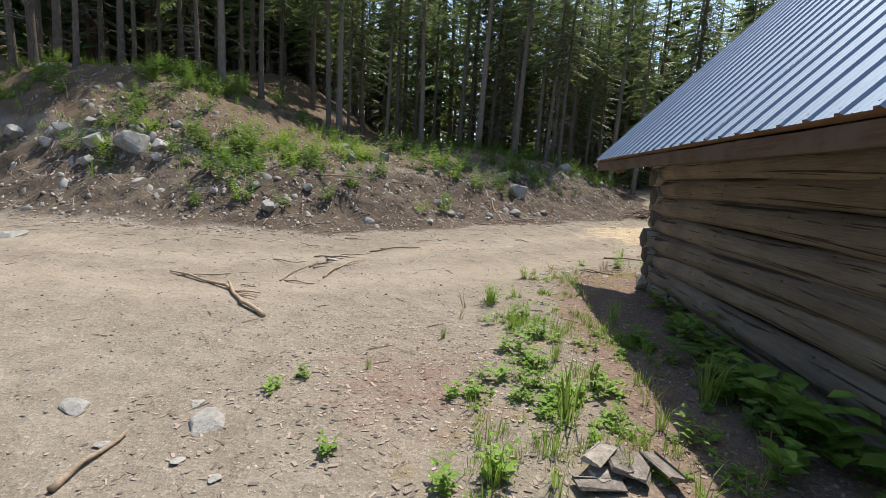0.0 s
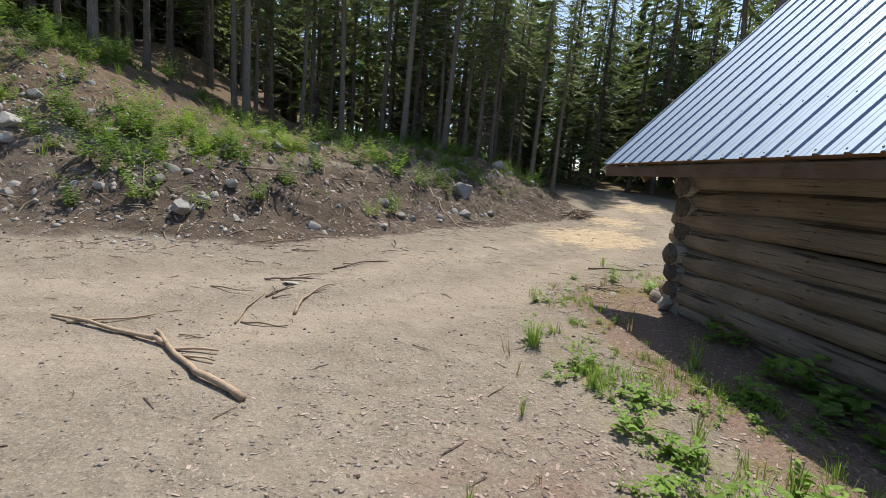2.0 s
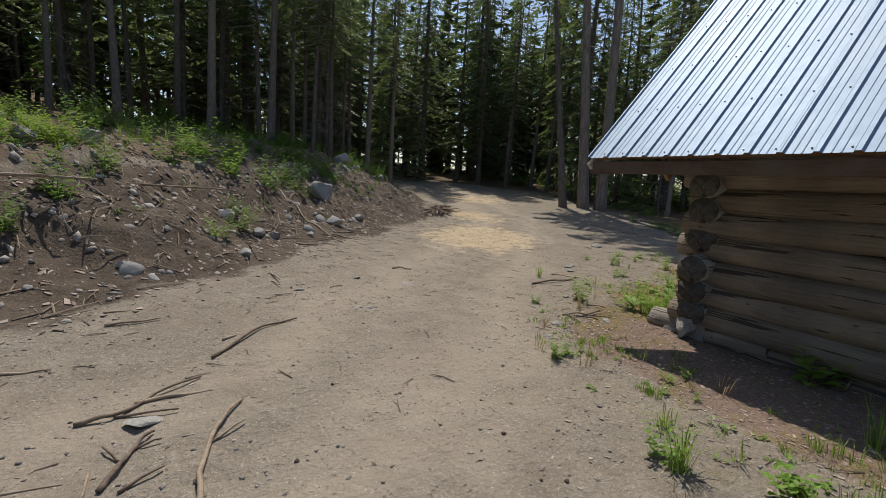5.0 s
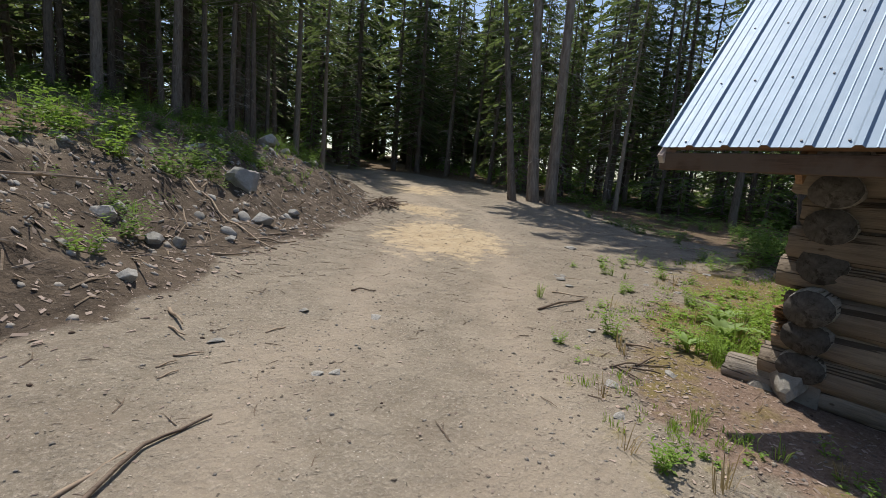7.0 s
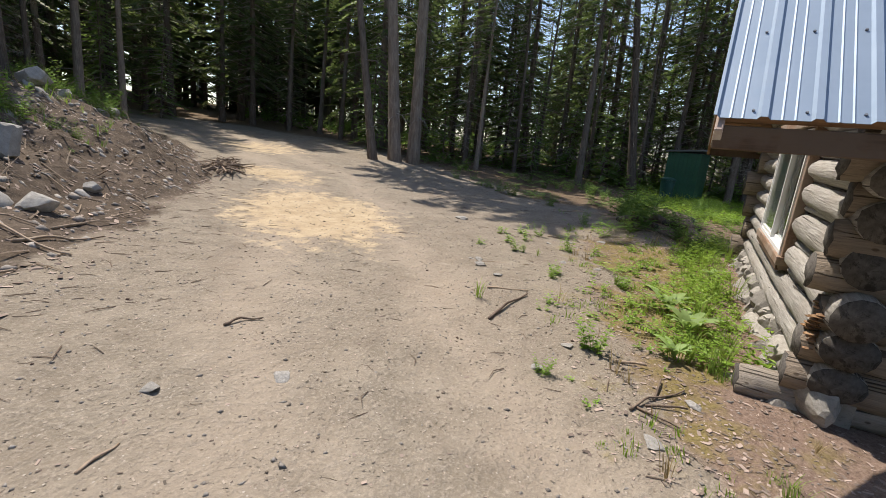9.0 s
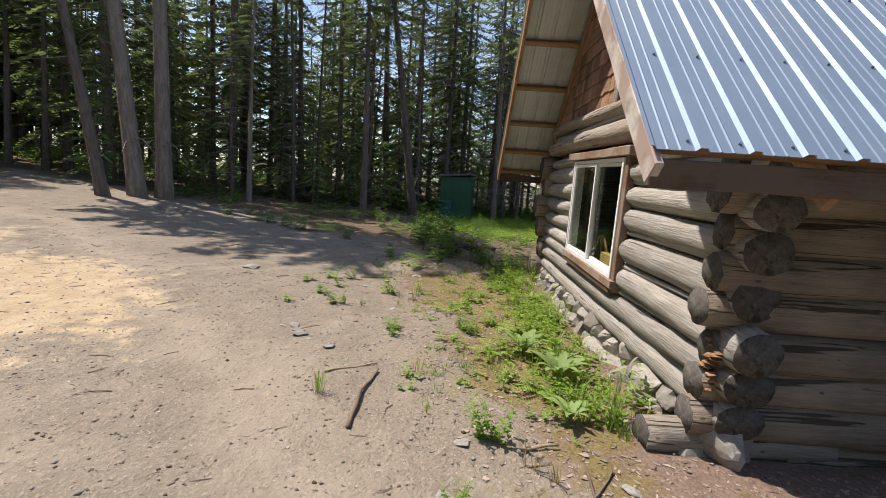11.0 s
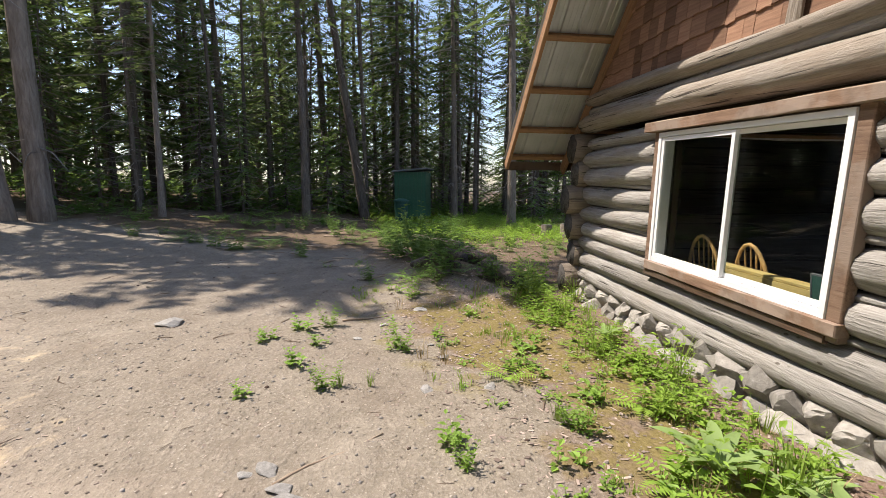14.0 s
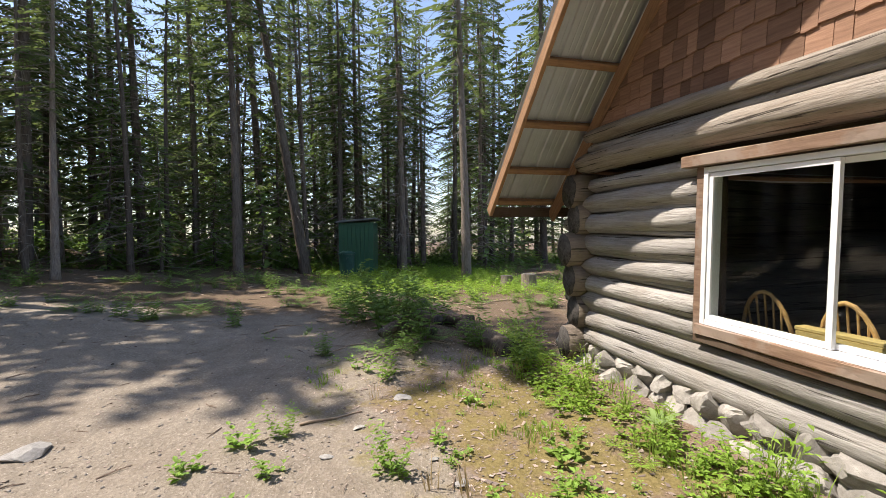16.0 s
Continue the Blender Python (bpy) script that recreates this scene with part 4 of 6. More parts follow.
def plant_tree(kind, x, y, scale=1.0, spin=0.0, tip=(0, 0)):
    m = pose(x, y, ground_z(x, y) - 0.05, tip[0], tip[1], spin) @ Matrix.Scale(scale, 4)
    if kind.name in used:
        return copy_thing(kind, m)
    used.add(kind.name)
    kind.matrix_basis = m
    return kind


TREES = []
rnd = random.Random(11)


def stand(kinds, spots, tip=None, size=1.0):
    for i, (x, y) in enumerate(spots):
        plant_tree(kinds[i % len(kinds)], x, y, size * rnd.uniform(0.87, 1.13), rnd.uniform(0, 360), tip or (rnd.uniform(-2, 2), rnd.uniform(-2, 2)))
        TREES.append((x, y))


def forest_edge(spots, kinds, low=0.75, high=1.3):
    """Trees given by their spot and the radius of their trunk."""
    for i, (x, y, r) in enumerate(spots):
        kind = kinds[i % len(kinds)]
        base = 0.185 if kind in PALE else 0.125 + 0.02 * PINES.index(kind)
        plant_tree(kind, x, y, min(0.85 if x < -5 else high, max(low, r / base)), rnd.uniform(0, 360), (rnd.uniform(-1.5, 1.5), rnd.uniform(-1.5, 1.5)))
        TREES.append((x, y))


forest_edge([(-14.2, 15.1, 0.13), (-13.8, 15.4, 0.2), (-14, 16.6, 0.17), (-12.4, 15.4, 0.23), (-14.2, 18.9, 0.13), (-12, 16.9, 0.17), (-13.9, 20.4, 0.13), (-13.6, 21.8, 0.11), (-11.9, 20.6, 0.1),
             (-10.4, 19.1, 0.17), (-10.6, 23.5, 0.12), (-8.3, 20.2, 0.2), (-8.7, 23.7, 0.12), (-7.4, 24.7, 0.17), (-5.6, 21.2, 0.15), (-5.4, 24.3, 0.15), (-4.9, 25.6, 0.12),
             (-3.3, 23.7, 0.11), (-3, 25.8, 0.15), (-1, 27.9, 0.13), (0.5, 25.9, 0.17), (2.3, 26.8, 0.15), (4.5, 23.8, 0.13), (5.9, 26.3, 0.14), (6.5, 25.1, 0.13), (7.7, 25.9, 0.11), (9.3, 28.5, 0.15),
             (4.5, 21.4, 0.11), (5.0, 20.9, 0.11), (-2.2, 28.5, 0.13), (3.4, 24.8, 0.12), (1.2, 29.5, 0.14), (-6.6, 27.2, 0.13), (-9.6, 26, 0.13)], PINES)
forest_edge([(-9.2, 18.6, 0.15), (-5.4, 22.3, 0.16), (-1.5, 23.9, 0.17), (1.5, 24.4, 0.2), (3.1, 22, 0.18), (9.3, 26.3, 0.18), (10.7, 26.2, 0.15), (18.4, 14.5, 0.12), (20.1, 10.3, 0.19), (22.9, 16, 0.14), (18.2, 3, 0.2), (20.9, 25.2, 0.16)], PALE, 0.6)
# three thick trunks that spread from one root
for x, y, lean, turn in ((15.2, 17.8, -11, 3), (15.75, 17.1, -5, 0), (16.2, 16.5, 1, -2)):
    plant_tree(BIG, x, y, 1.42, 0, (lean, turn))
    TREES.append((x, y))
plant_tree(PINES[2], 21.4, 8.1, 1.35, 0, (-8, 0))
TREES.append((21.4, 8.1))
stand(PINES, [(22.6, 4.2), (24.2, 2.6), (24.7, 0.9), (24, -0.6), (24.3, -2.2), (27, 5.9), (20.9, 18.7), (26.6, 3.3), (22, 28.5), (19.8, 26.5), (21.2, 4.4), (25.4, -1.6), (22.6, 0.4), (23.3, 6.6), (20.2, 23.2), (21.8, 21.2)])
stand(SPRUCES, [(23.0, 13.6), (25.9, 12.3), (21.6, 16.4), (17.9, 29.5), (18.9, 28.3), (15.9, 30.8), (14.2, 33), (12, 36), (25, 17), (29, 9), (28, 2), (6, 31), (-3, 30), (-9, 30), (19.8, 20.4), (22, 23.6), (24, 20)])
stand(SPRUCES, [(-12, 28), (-6, 31), (0, 34), (3, 29.5), (7.6, 29), (5.6, 35), (13.6, 36.5), (16.6, 34), (20.5, 31), (23, 29.5), (26.5, 23), (27, 19.5), (27.5, 15.5), (29.5, 12), (28.5, 6), (31, 8), (30.5, 3), (28.2, -1.5), (31, -4), (33, 14), (34, 6), (26.6, -5.5), (24.2, 5.6), (25.2, 9.6), (24.6, 15.6), (-10, 33), (4.5, 32), (1.5, 32), (8.8, 31.5), (-14, 24), (10.2, 33), (7, 34), (11, 38), (24, 26)])
stand(FIRS, [(22.3, 11.2), (20.8, 12.6), (24, 8.9), (24.5, 4.8), (21.6, 0.6), (18.9, 17.6), (23, -1.5), (14.5, 29.6), (26, 7.4), (22.4, 9.6), (18.2, 19.8), (21.4, 14.2), (20, 16.9), (25.2, 10.8), (26.8, 9), (27.6, 4), (28, 12), (26.2, 14.4), (27.2, 0), (26.5, -3), (29.5, 6), (30, 1.5), (30.5, 10.5), (29, 14.5), (31.5, 4), (32, 8), (31.5, -1.5), (28.6, -4.5), (33.5, 12), (34, 2), (33, 5.5), (13.2, 31.6), (12.2, 30.2)])
stand(SNAGS, [(21.8, 12.6), (23.5, 10.4), (19.6, 15.6), (23.6, 14.8), (24.6, 6.3), (22.9, 1.5), (20.6, 13.4), (22.3, 17.4), (24.8, 12.2), (25.3, 7.8), (26.5, 10.6), (25.5, 5.2), (26.4, 1.8), (23.6, -0.3), (22.9, 7.9), (27.4, 7.2), (25.7, 3.9), (23.9, 3.4)])
tries = 0
while len(TREES) < 296 and tries < 9000:
    tries += 1
    x, y = rnd.uniform(-34, 50), rnd.uniform(-26, 56)
    a = np.array([x]), np.array([y])
    d, e = float(beside(FOOT, *a)[0]), float(beside(EDGE, *a)[0])
    inside = d > 11 + 1.5 * vnoise(a[0] * 0.3, a[1] * 0.3)[0] or (e > 9.5 and x > 9) or (e > 3 and y > 17)
    if y < 4 and x < 20:
        inside = (y < -16 or x < -17) and rnd.random() < 0.1
    if not inside or min((x - p) ** 2 + (y - q) ** 2 for p, q in TREES) < 2.6:
        continue
    k = rnd.random()
    kinds = PINES if k < 0.25 else SPRUCES if k < 0.82 else SNAGS if k < 0.88 else FIRS
    stand([kinds[rnd.randrange(len(kinds))]], [(x, y)])
for kind in GROVE:
    if kind.name not in used:
        for o in list(kind.children_recursive) + [kind]:
            bpy.data.objects.remove(o)


def far_woods():
    g, rnd = Geo(), random.Random(77)
    for i in range(860):
        a, r = rnd.uniform(0, 6.283) if i % 3 else rnd.uniform(0.6, 2.6), 31 + 50 * rnd.random() ** 1.8
        x, y = 6 + math.cos(a) * r, 10 + math.sin(a) * r
        if (y < 0 and rnd.random() < 0.6) or (x > 26 and y < 24 and rnd.random() < 0.2):
            continue
        z0, h = ground_z(x, y) - 0.3, rnd.uniform(13, 20)
        g.tube([(x, y, z0), (x, y, z0 + h)], [0.17, 0.02], 5, cap=False, mat=1)
        zz = 0.04 * h + rnd.random() * 2
        for j in range(44):
            f = rnd.random() ** 0.8
            z = z0 + zz + (h - zz) * f
            L = (2.1 * (1 - f) + 0.25) * rnd.uniform(0.6, 1.2)
            b = rnd.uniform(0, 6.283)
            d, s = Vector((math.cos(b), math.sin(b), 0)), Vector((-math.sin(b), math.cos(b), 0))
            o = Vector((x, y, z))
            for sg in (-0.5, 0.1, 0.6):
                q = o + d * L + s * sg * L * 0.8 + Vector((0, 0, -L * rnd.uniform(0.2, 0.5)))
                md = o.lerp(q, 0.55)
                g.face([o, md + s * 0.3, q, md - s * 0.3])
    ob = new("far_woods", g.mesh("far_woods", [M_NEEDLE, M_BARK]))
    tagged(ob, "dark dense conifer forest far behind the clearing", "forest", kind="stuff")


far_woods()


# ---- scattered growth and litter ----
def tri_template(faces):
    """Faces (lists of points) as arrays: points and triangles."""
    v, f = [], []
    for pts in faces:
        k = len(v)
        v.extend([tuple(p) for p in pts])
        for i in range(1, len(pts) - 1):
            f.append((k, k + i, k + i + 1))
    return np.array(v, float), np.array(f, int)


def tuft(seed, blades=14, h=0.22, spread=0.1, w=0.008):
    rnd = random.Random(seed)
    fs = []
    for i in range(blades):
        a, r = rnd.uniform(0, 6.28), rnd.uniform(0, spread)
        o = Vector((math.cos(a) * r, math.sin(a) * r, -0.01))
        b = a + rnd.uniform(-0.8, 0.8)
        d, s = Vector((math.cos(b), math.sin(b), 0)), Vector((-math.sin(b), math.cos(b), 0))
        H, out = h * rnd.uniform(0.55, 1.2), rnd.uniform(0.1, 0.55)
        m1, tip = o + d * H * out * 0.35 + Vector((0, 0, H * 0.6)), o + d * H * out + Vector((0, 0, H * (1 - 0.35 * out)))
        fs.append([o - s * w, o + s * w, m1 + s * w * 0.8, m1 - s * w * 0.8])
        fs.append([m1 - s * w * 0.8, m1 + s * w * 0.8, tip])
    return tri_template(fs)


def leaf(o, d, L, w, fold=0.25):
    """A folded pointed leaf of four faces."""
    s = d.cross(Vector((0, 0, 1)))
    s = s.normalized() if s.length > 1e-3 else Vector((1, 0, 0))
    n = s.cross(d).normalized()
    a, b, tip = o + d * L * 0.35, o + d * L * 0.7 - n * L * 0.04, o + d * L - n * L * 0.12
    up = n * w * fold
    return [[o, a - s * w + up, a], [o, a, a + s * w + up], [a - s * w + up, b - s * w * 0.7 + up, b, a], [a, b, b + s * w * 0.7 + up, a + s * w + up], [b - s * w * 0.7 + up, tip, b], [b, tip, b + s * w * 0.7 + up]]


def small_leaf(o, d, L, w):
    """A pointed leaf of two triangles, folded along its rib."""
    s = d.cross(Vector((0, 0, 1))).normalized()
    m, tip = o + d * L * 0.45, o + d * L - Vector((0, 0, L * 0.15))
    return [[o, m - s * w + Vector((0, 0, w * 0.3)), tip], [o, tip, m + s * w + Vector((0, 0, w * 0.3))]]


def weed(seed, stems=4, h=0.2, leaves=6, L=0.07, w=0.02, spread=0.09, fine=False):
    rnd = random.Random(seed)
    fs = []
    for i in range(stems):
        a = rnd.uniform(0, 6.28)
        o = Vector((math.cos(a) * spread * rnd.random(), math.sin(a) * spread * rnd.random(), -0.01))
        top = o + Vector((math.cos(a) * h * 0.35, math.sin(a) * h * 0.35, h * rnd.uniform(0.6, 1.2)))
        s = Vector((0.003, 0.002, 0))
        fs.append([o - s, o + s, top])
        for j in range(leaves):
            p = o.lerp(top, (j + 0.6) / leaves)
            b = j * 2.4 + a
            d = Vector((math.cos(b), math.sin(b), rnd.uniform(0.05, 0.6))).normalized()
            k = rnd.uniform(0.7, 1.25) * (1.15 - 0.5 * j / leaves)
            fs += (leaf if fine else small_leaf)(p, d, L * k, w * k)
    return tri_template(fs)


def fern_like(seed, fronds=7, L=0.45):
    rnd = random.Random(seed)
    fs = []
    for i in range(fronds):
        a = i * 6.28 / fronds + rnd.uniform(-0.3, 0.3)
        d, s = Vector((math.cos(a), math.sin(a), 0)), Vector((-math.sin(a), math.cos(a), 0))
        for j in range(1, 12):
            t = j / 12
            p = d * L * t * 0.9 + Vector((0, 0, L * (0.75 * t - 0.55 * t * t)))
            k = L * 0.22 * math.sin(math.pi * (0.15 + 0.82 * t))
            for sg in (-1, 1):
                tip = p + s * sg * k + d * k * 0.4 - Vector((0, 0, k * 0.15))
                m = p.lerp(tip, 0.4)
                fs.append([p, m + d * k * 0.16, tip, m - d * k * 0.16])
    return tri_template(fs)


def flat_chip(seed, L=0.05, w=0.012):
    rnd = random.Random(seed)
    a = [Vector((-L, -w, 0.004)), Vector((L * rnd.uniform(0.6, 1), -w * rnd.uniform(0.4, 1), 0.006)), Vector((L, w, 0.008)), Vector((-L * 0.9, w * 0.8, 0.003))]
    return tri_template([a, [p - Vector((0, 0, 0.006)) for p in a[:2]] + [a[1], a[0]][:2]])


def twig(seed, L=0.16, r=0.004):
    rnd = random.Random(seed)
    g = Geo()
    m = Vector((L * 0.5, rnd.uniform(-0.12, 0.12) * L, r + 0.003))
    g.tube([(0, 0, r), m, (L, rnd.uniform(-0.2, 0.2) * L, r)], [r, r * 0.9, r * 0.4], 4, cap=False)
    if rnd.random() < 0.5:
        g.tube([m, m + Vector((L * 0.3, rnd.choice((-1, 1)) * L * 0.25, 0.004))], [r * 0.7, r * 0.3], 3, cap=False)
    return tri_template([[g.v[i] for i in f] for f in g.f])


def lump(seed, sub=1):
    me = rock_mesh("tmp", seed, [], (1, 0.8, 0.55), sub)
    v = np.array([x.co[:] for x in me.vertices])
    f = np.array([p.vertices[:] for p in me.polygons])
    bpy.data.meshes.remove(me)
    return v, f


def scatter(name, templates, spots, mat, label, category, tilt=0.15, seed=0, lift=0.0, follow=False):
    """Joins many small pieces, spots of (x, y, scale), into one mesh."""
    rs = np.random.RandomState(seed)
    spots = np.array(spots, float)
    z = terrain(spots[:, 0], spots[:, 1])
    V, F, n = [], [], 0
    which = rs.randint(0, len(templates), len(spots))
    for k, (v, f) in enumerate(templates):
        sel = np.where(which == k)[0]
        if not len(sel):
            continue
        a = rs.uniform(0, 2 * np.pi, len(sel))
        ca, sa = np.cos(a), np.sin(a)
        sc = spots[sel, 2]
        p = v[None] * sc[:, None, None]
        x = p[..., 0] * ca[:, None] - p[..., 1] * sa[:, None]
        y = p[..., 0] * sa[:, None] + p[..., 1] * ca[:, None]
        tx, ty = rs.normal(0, tilt, (2, len(sel), 1))
        gx = gy = 0
        if follow:
            gx = ((terrain(spots[sel, 0] + 0.1, spots[sel, 1]) - z[sel]) / 0.1)[:, None]
            gy = ((terrain(spots[sel, 0], spots[sel, 1] + 0.1) - z[sel]) / 0.1)[:, None]
        zz = p[..., 2] + x * gx + y * gy
        x, y = x + p[..., 2] * tx, y + p[..., 2] * ty
        out = np.stack([x + spots[sel, 0, None], y + spots[sel, 1, None], zz + z[sel, None] + lift], -1)
        V.append(out.reshape(-1, 3))
        F.append((f[None] + (np.arange(len(sel)) * len(v))[:, None, None]).reshape(-1, 3) + n)
        n += len(sel) * len(v)
    V, F = np.concatenate(V), np.concatenate(F)
    me = bpy.data.meshes.new(name)
    me.vertices.add(len(V))
    me.vertices.foreach_set("co", V.ravel())
    me.loops.add(F.size)
    me.loops.foreach_set("vertex_index", F.ravel().astype(np.int32))
    me.polygons.add(len(F))
    me.polygons.foreach_set("loop_start", np.arange(0, F.size, 3))
    me.update(calc_edges=True)
    me.materials.append(mat)
    return tagged(new(name, me), label, category, kind="stuff")


def sample(n, box, weight, lo, hi, seed, big=1.0):
    """Random spots in a box, kept by a weight of 0 to 1."""
    rs = np.random.RandomState(seed)
    x, y = rs.uniform(box[0], box[1], n), rs.uniform(box[2], box[3], n)
    u, v = cabin_uv(x, y)
    keep = (rs.uniform(0, 1, n) < weight(x, y)) & ~((u > -0.12) & (u < W + 0.12) & (v < 0.12) & (v > -LEN))
    s = lo + (hi - lo) * rs.uniform(0, 1, n) ** 1.6
    return np.stack([x, y, s], -1)[keep]


def margin_w(x, y):
    """Green strip between the track and the cabin."""
    e = beside(EDGE, x, y)
    u, v = cabin_uv(x, y)
    west = smooth(-0.35, 0.15, e) * (1 - smooth(0.0, 0.4, v)) * smooth(-0.62, -0.95, u) * smooth(-3.2, -1.9, u)
    return np.clip(west, 0, 1)


def patchy(x, y, k=1.2, seed=1, cut=0.1):
    return smooth(cut, cut + 0.35, fbm(x * k, y * k, seed, 2))


def front_w(x, y):
    u, v = cabin_uv(x, y)
    return np.exp(-((v - 0.6) / 0.34) ** 2) * smooth(-0.2, 0.6, u) * (1 - smooth(6.5, 7.5, u))


def yard_w(x, y):
    e = beside(EDGE, x, y)
    u, v = cabin_uv(x, y)
    return smooth(-0.5, 0.4, e) * smooth(0.1, 0.5, v) * (1 - smooth(8.5, 10, x))


def shade_w(x, y):
    e = beside(EDGE, x, y)
    return smooth(0.1, 0.9, e) * smooth(8.0, 9.5, x)


def bank_w(x, y):
    return smooth(0.9, 2.2, beside(FOOT, x, y)) * (1 - smooth(9, 14, beside(FOOT, x, y)))


TUFTS = [tuft(k, 14, 0.2, 0.09, 0.0045) for k in range(5)]
TALL = [tuft(20 + k, 12, 0.4, 0.07, 0.005) for k in range(3)]
SHORT = [tuft(40 + k, 18, 0.09, 0.09, 0.004) for k in range(3)]
WEEDS = [weed(k) for k in range(5)]
BROAD = [weed(90 + k, 3, 0.1, 4, 0.09, 0.03, 0.05, True) for k in range(3)]
LOW = [weed(30 + k, 5, 0.07, 4, 0.05, 0.017, 0.1) for k in range(4)]
BUSHY = [weed(60 + k, 11, 0.5, 13, 0.1, 0.021, 0.17) for k in range(4)]
FEATHER = [fern_like(k, 6, 0.3) for k in range(3)]
FERNS = [fern_like(10 + k, 8, 0.55) for k in range(3)]

scatter("grass", TUFTS + SHORT, sample(2600, (-0.6, 3, 0.3, 7.5), lambda x, y: margin_w(x, y) * patchy(x, y, 2.2, 3, 0.15) * 0.75, 0.3, 0.85, 1), M_GRASS, "patchy fresh grass along the cabin's side", "grass", seed=1)
scatter("grass_by_wall", TUFTS + TALL, sample(1500, (2.5, 10, 5, 9), lambda x, y: front_w(x, y) * 0.35, 0.45, 1.05, 2), M_GRASS, "tall green grass along the stone footing", "grass", seed=2)
scatter("moss_grass", SHORT, sample(2600, (0, 9.5, 5, 10), lambda x, y: yard_w(x, y) * patchy(x, y, 1.6, 7, 0.12), 0.4, 1.0, 3), M_LIME, "short moss-green grass in the yard", "grass", seed=3)
scatter("weeds", WEEDS + LOW + BROAD, sample(7000, (-0.6, 3, 0.3, 7.5), lambda x, y: margin_w(x, y) * np.maximum(patchy(x, y, 2.4, 5, 0.2) * 0.4, 0.03), 0.25, 0.8, 4), M_LEAF, "low leafy weeds along the cabin's side", "weeds", seed=4)
scatter("weeds_by_wall", WEEDS + WEEDS + [weed(200 + k, 6, 0.42, 10, 0.085, 0.017, 0.1) for k in range(4)] + FEATHER[:1], sample(1700, (2.5, 10, 5, 9), lambda x, y: front_w(x, y) * 0.8, 0.45, 1.15, 5), M_LIME, "dense bright green weeds along the stone footing", "weeds", seed=5)
scatter("yard_weeds", LOW + WEEDS, sample(1500, (0, 10, 5, 10), lambda x, y: yard_w(x, y) * patchy(x, y, 1.3, 11, 0.15) * 0.5, 0.4, 1.1, 6), M_LEAF, "small weeds on the bare yard", "weeds", seed=6)
scatter("far_undergrowth", WEEDS, sample(1500, (22, 46, -16, 34), lambda x, y: 0.8 * smooth(1.0, 3.0, beside(EDGE, x, y)), 2.5, 5.5, 40), M_SHRUB, "green undergrowth deep between the trees", "undergrowth", seed=40)
scatter("shade_plants", WEEDS + FERNS + BUSHY, sample(2300, (8.5, 27, -4, 17), lambda x, y: shade_w(x, y) * patchy(x, y, 0.5, 13, -0.15) * 0.6, 0.5, 1.1, 7), M_SHRUB, "green undergrowth between the trees", "undergrowth", seed=7)
scatter("lime_cover", LOW + WEEDS, sample(3200, (12.5, 23, 0, 8.3), lambda x, y: smooth(0.5, 1.5, y) * (1 - smooth(7.2, 8.3, y)) * smooth(12.5, 15.5, x) * 0.9, 0.6, 1.6, 8), M_LIME, "bright lime-green ground cover in the sun", "ground cover", seed=8)
scatter("bank_plants", WEEDS + BUSHY + TUFTS, sample(7600, (-13, 9, 8, 26), lambda x, y: bank_w(x, y) * np.maximum(patchy(x, y, 0.55, 17, -0.05), 0.1) * 0.75, 0.45, 1.5, 9), M_SHRUB, "green weeds and shrubs on the bank", "undergrowth", seed=9)
scatter("bank_grass", TUFTS + TALL, sample(6000, (-13, 9, 8, 26), lambda x, y: smooth(1.2, 2.6, beside(FOOT, x, y)) * patchy(x, y, 0.7, 23, 0.0) * (1 - smooth(7, 12, beside(FOOT, x, y))) * 0.3, 0.5, 1.1, 10), M_LIME, "sunlit grass on top of the bank", "grass", seed=10)
scatter("crest_plants", WEEDS + BUSHY, sample(1500, (-16, -1, 9.8, 19), lambda x, y: smooth(1.5, 3.5, beside(FOOT, x, y)) * (1 - smooth(6, 9, beside(FOOT, x, y))) * patchy(x, y, 0.7, 61, 0.05), 0.45, 1.1, 41), M_LIME, "sunlit yellow-green weeds along the top of the bank", "weeds", seed=41)
scatter("wall_plants", [weed(80 + k, 4, 0.3, 5, 0.15, 0.055, 0.15, True) for k in range(3)], sample(900, (1.6, 3.2, 0, 6.2), lambda x, y: np.exp(-((cabin_uv(x, y)[0] + 0.38) / 0.2) ** 2) * (cabin_uv(x, y)[1] < -2.2) * 0.16, 0.5, 1.0, 11), M_SHRUB, "broad-leaved plants in the shade of the eaves", "weeds", seed=11)
scatter("dry_grass", [tuft(70 + k, 12, 0.2, 0.05, 0.003) for k in range(3)], sample(500, (-2, 9, 0.5, 10), lambda x, y: 0.3 * smooth(-0.9, 0.2, beside(EDGE, x, y)), 0.5, 1.3, 12), M_STRAW, "dry straw-coloured grass", "grass", seed=12)


def road_w(x, y):
    return (beside(FOOT, x, y) < 0.2) * 1.0


CHIPS = [flat_chip(k, 0.015 + 0.004 * (k % 3), 0.004 + 0.003 * (k % 4)) for k in range(9)]
TWIGS = [twig(k) for k in range(7)]
LUMPS = [lump(k) for k in range(6)]


def shard(seed):
    """An eight-sided angular crumb of stone or earth."""
    r = np.random.RandomState(seed)
    v = np.array([(1, 0, 0), (0, 0.8, 0), (-1, 0, 0), (0, -0.8, 0), (0, 0, 0.6), (0, 0, -0.6)]) * r.uniform(0.6, 1.3, (6, 1)) + r.uniform(-0.2, 0.2, (6, 3))
    return v, np.array([(0, 1, 4), (1, 2, 4), (2, 3, 4), (3, 0, 4), (1, 0, 5), (2, 1, 5), (3, 2, 5), (0, 3, 5)])


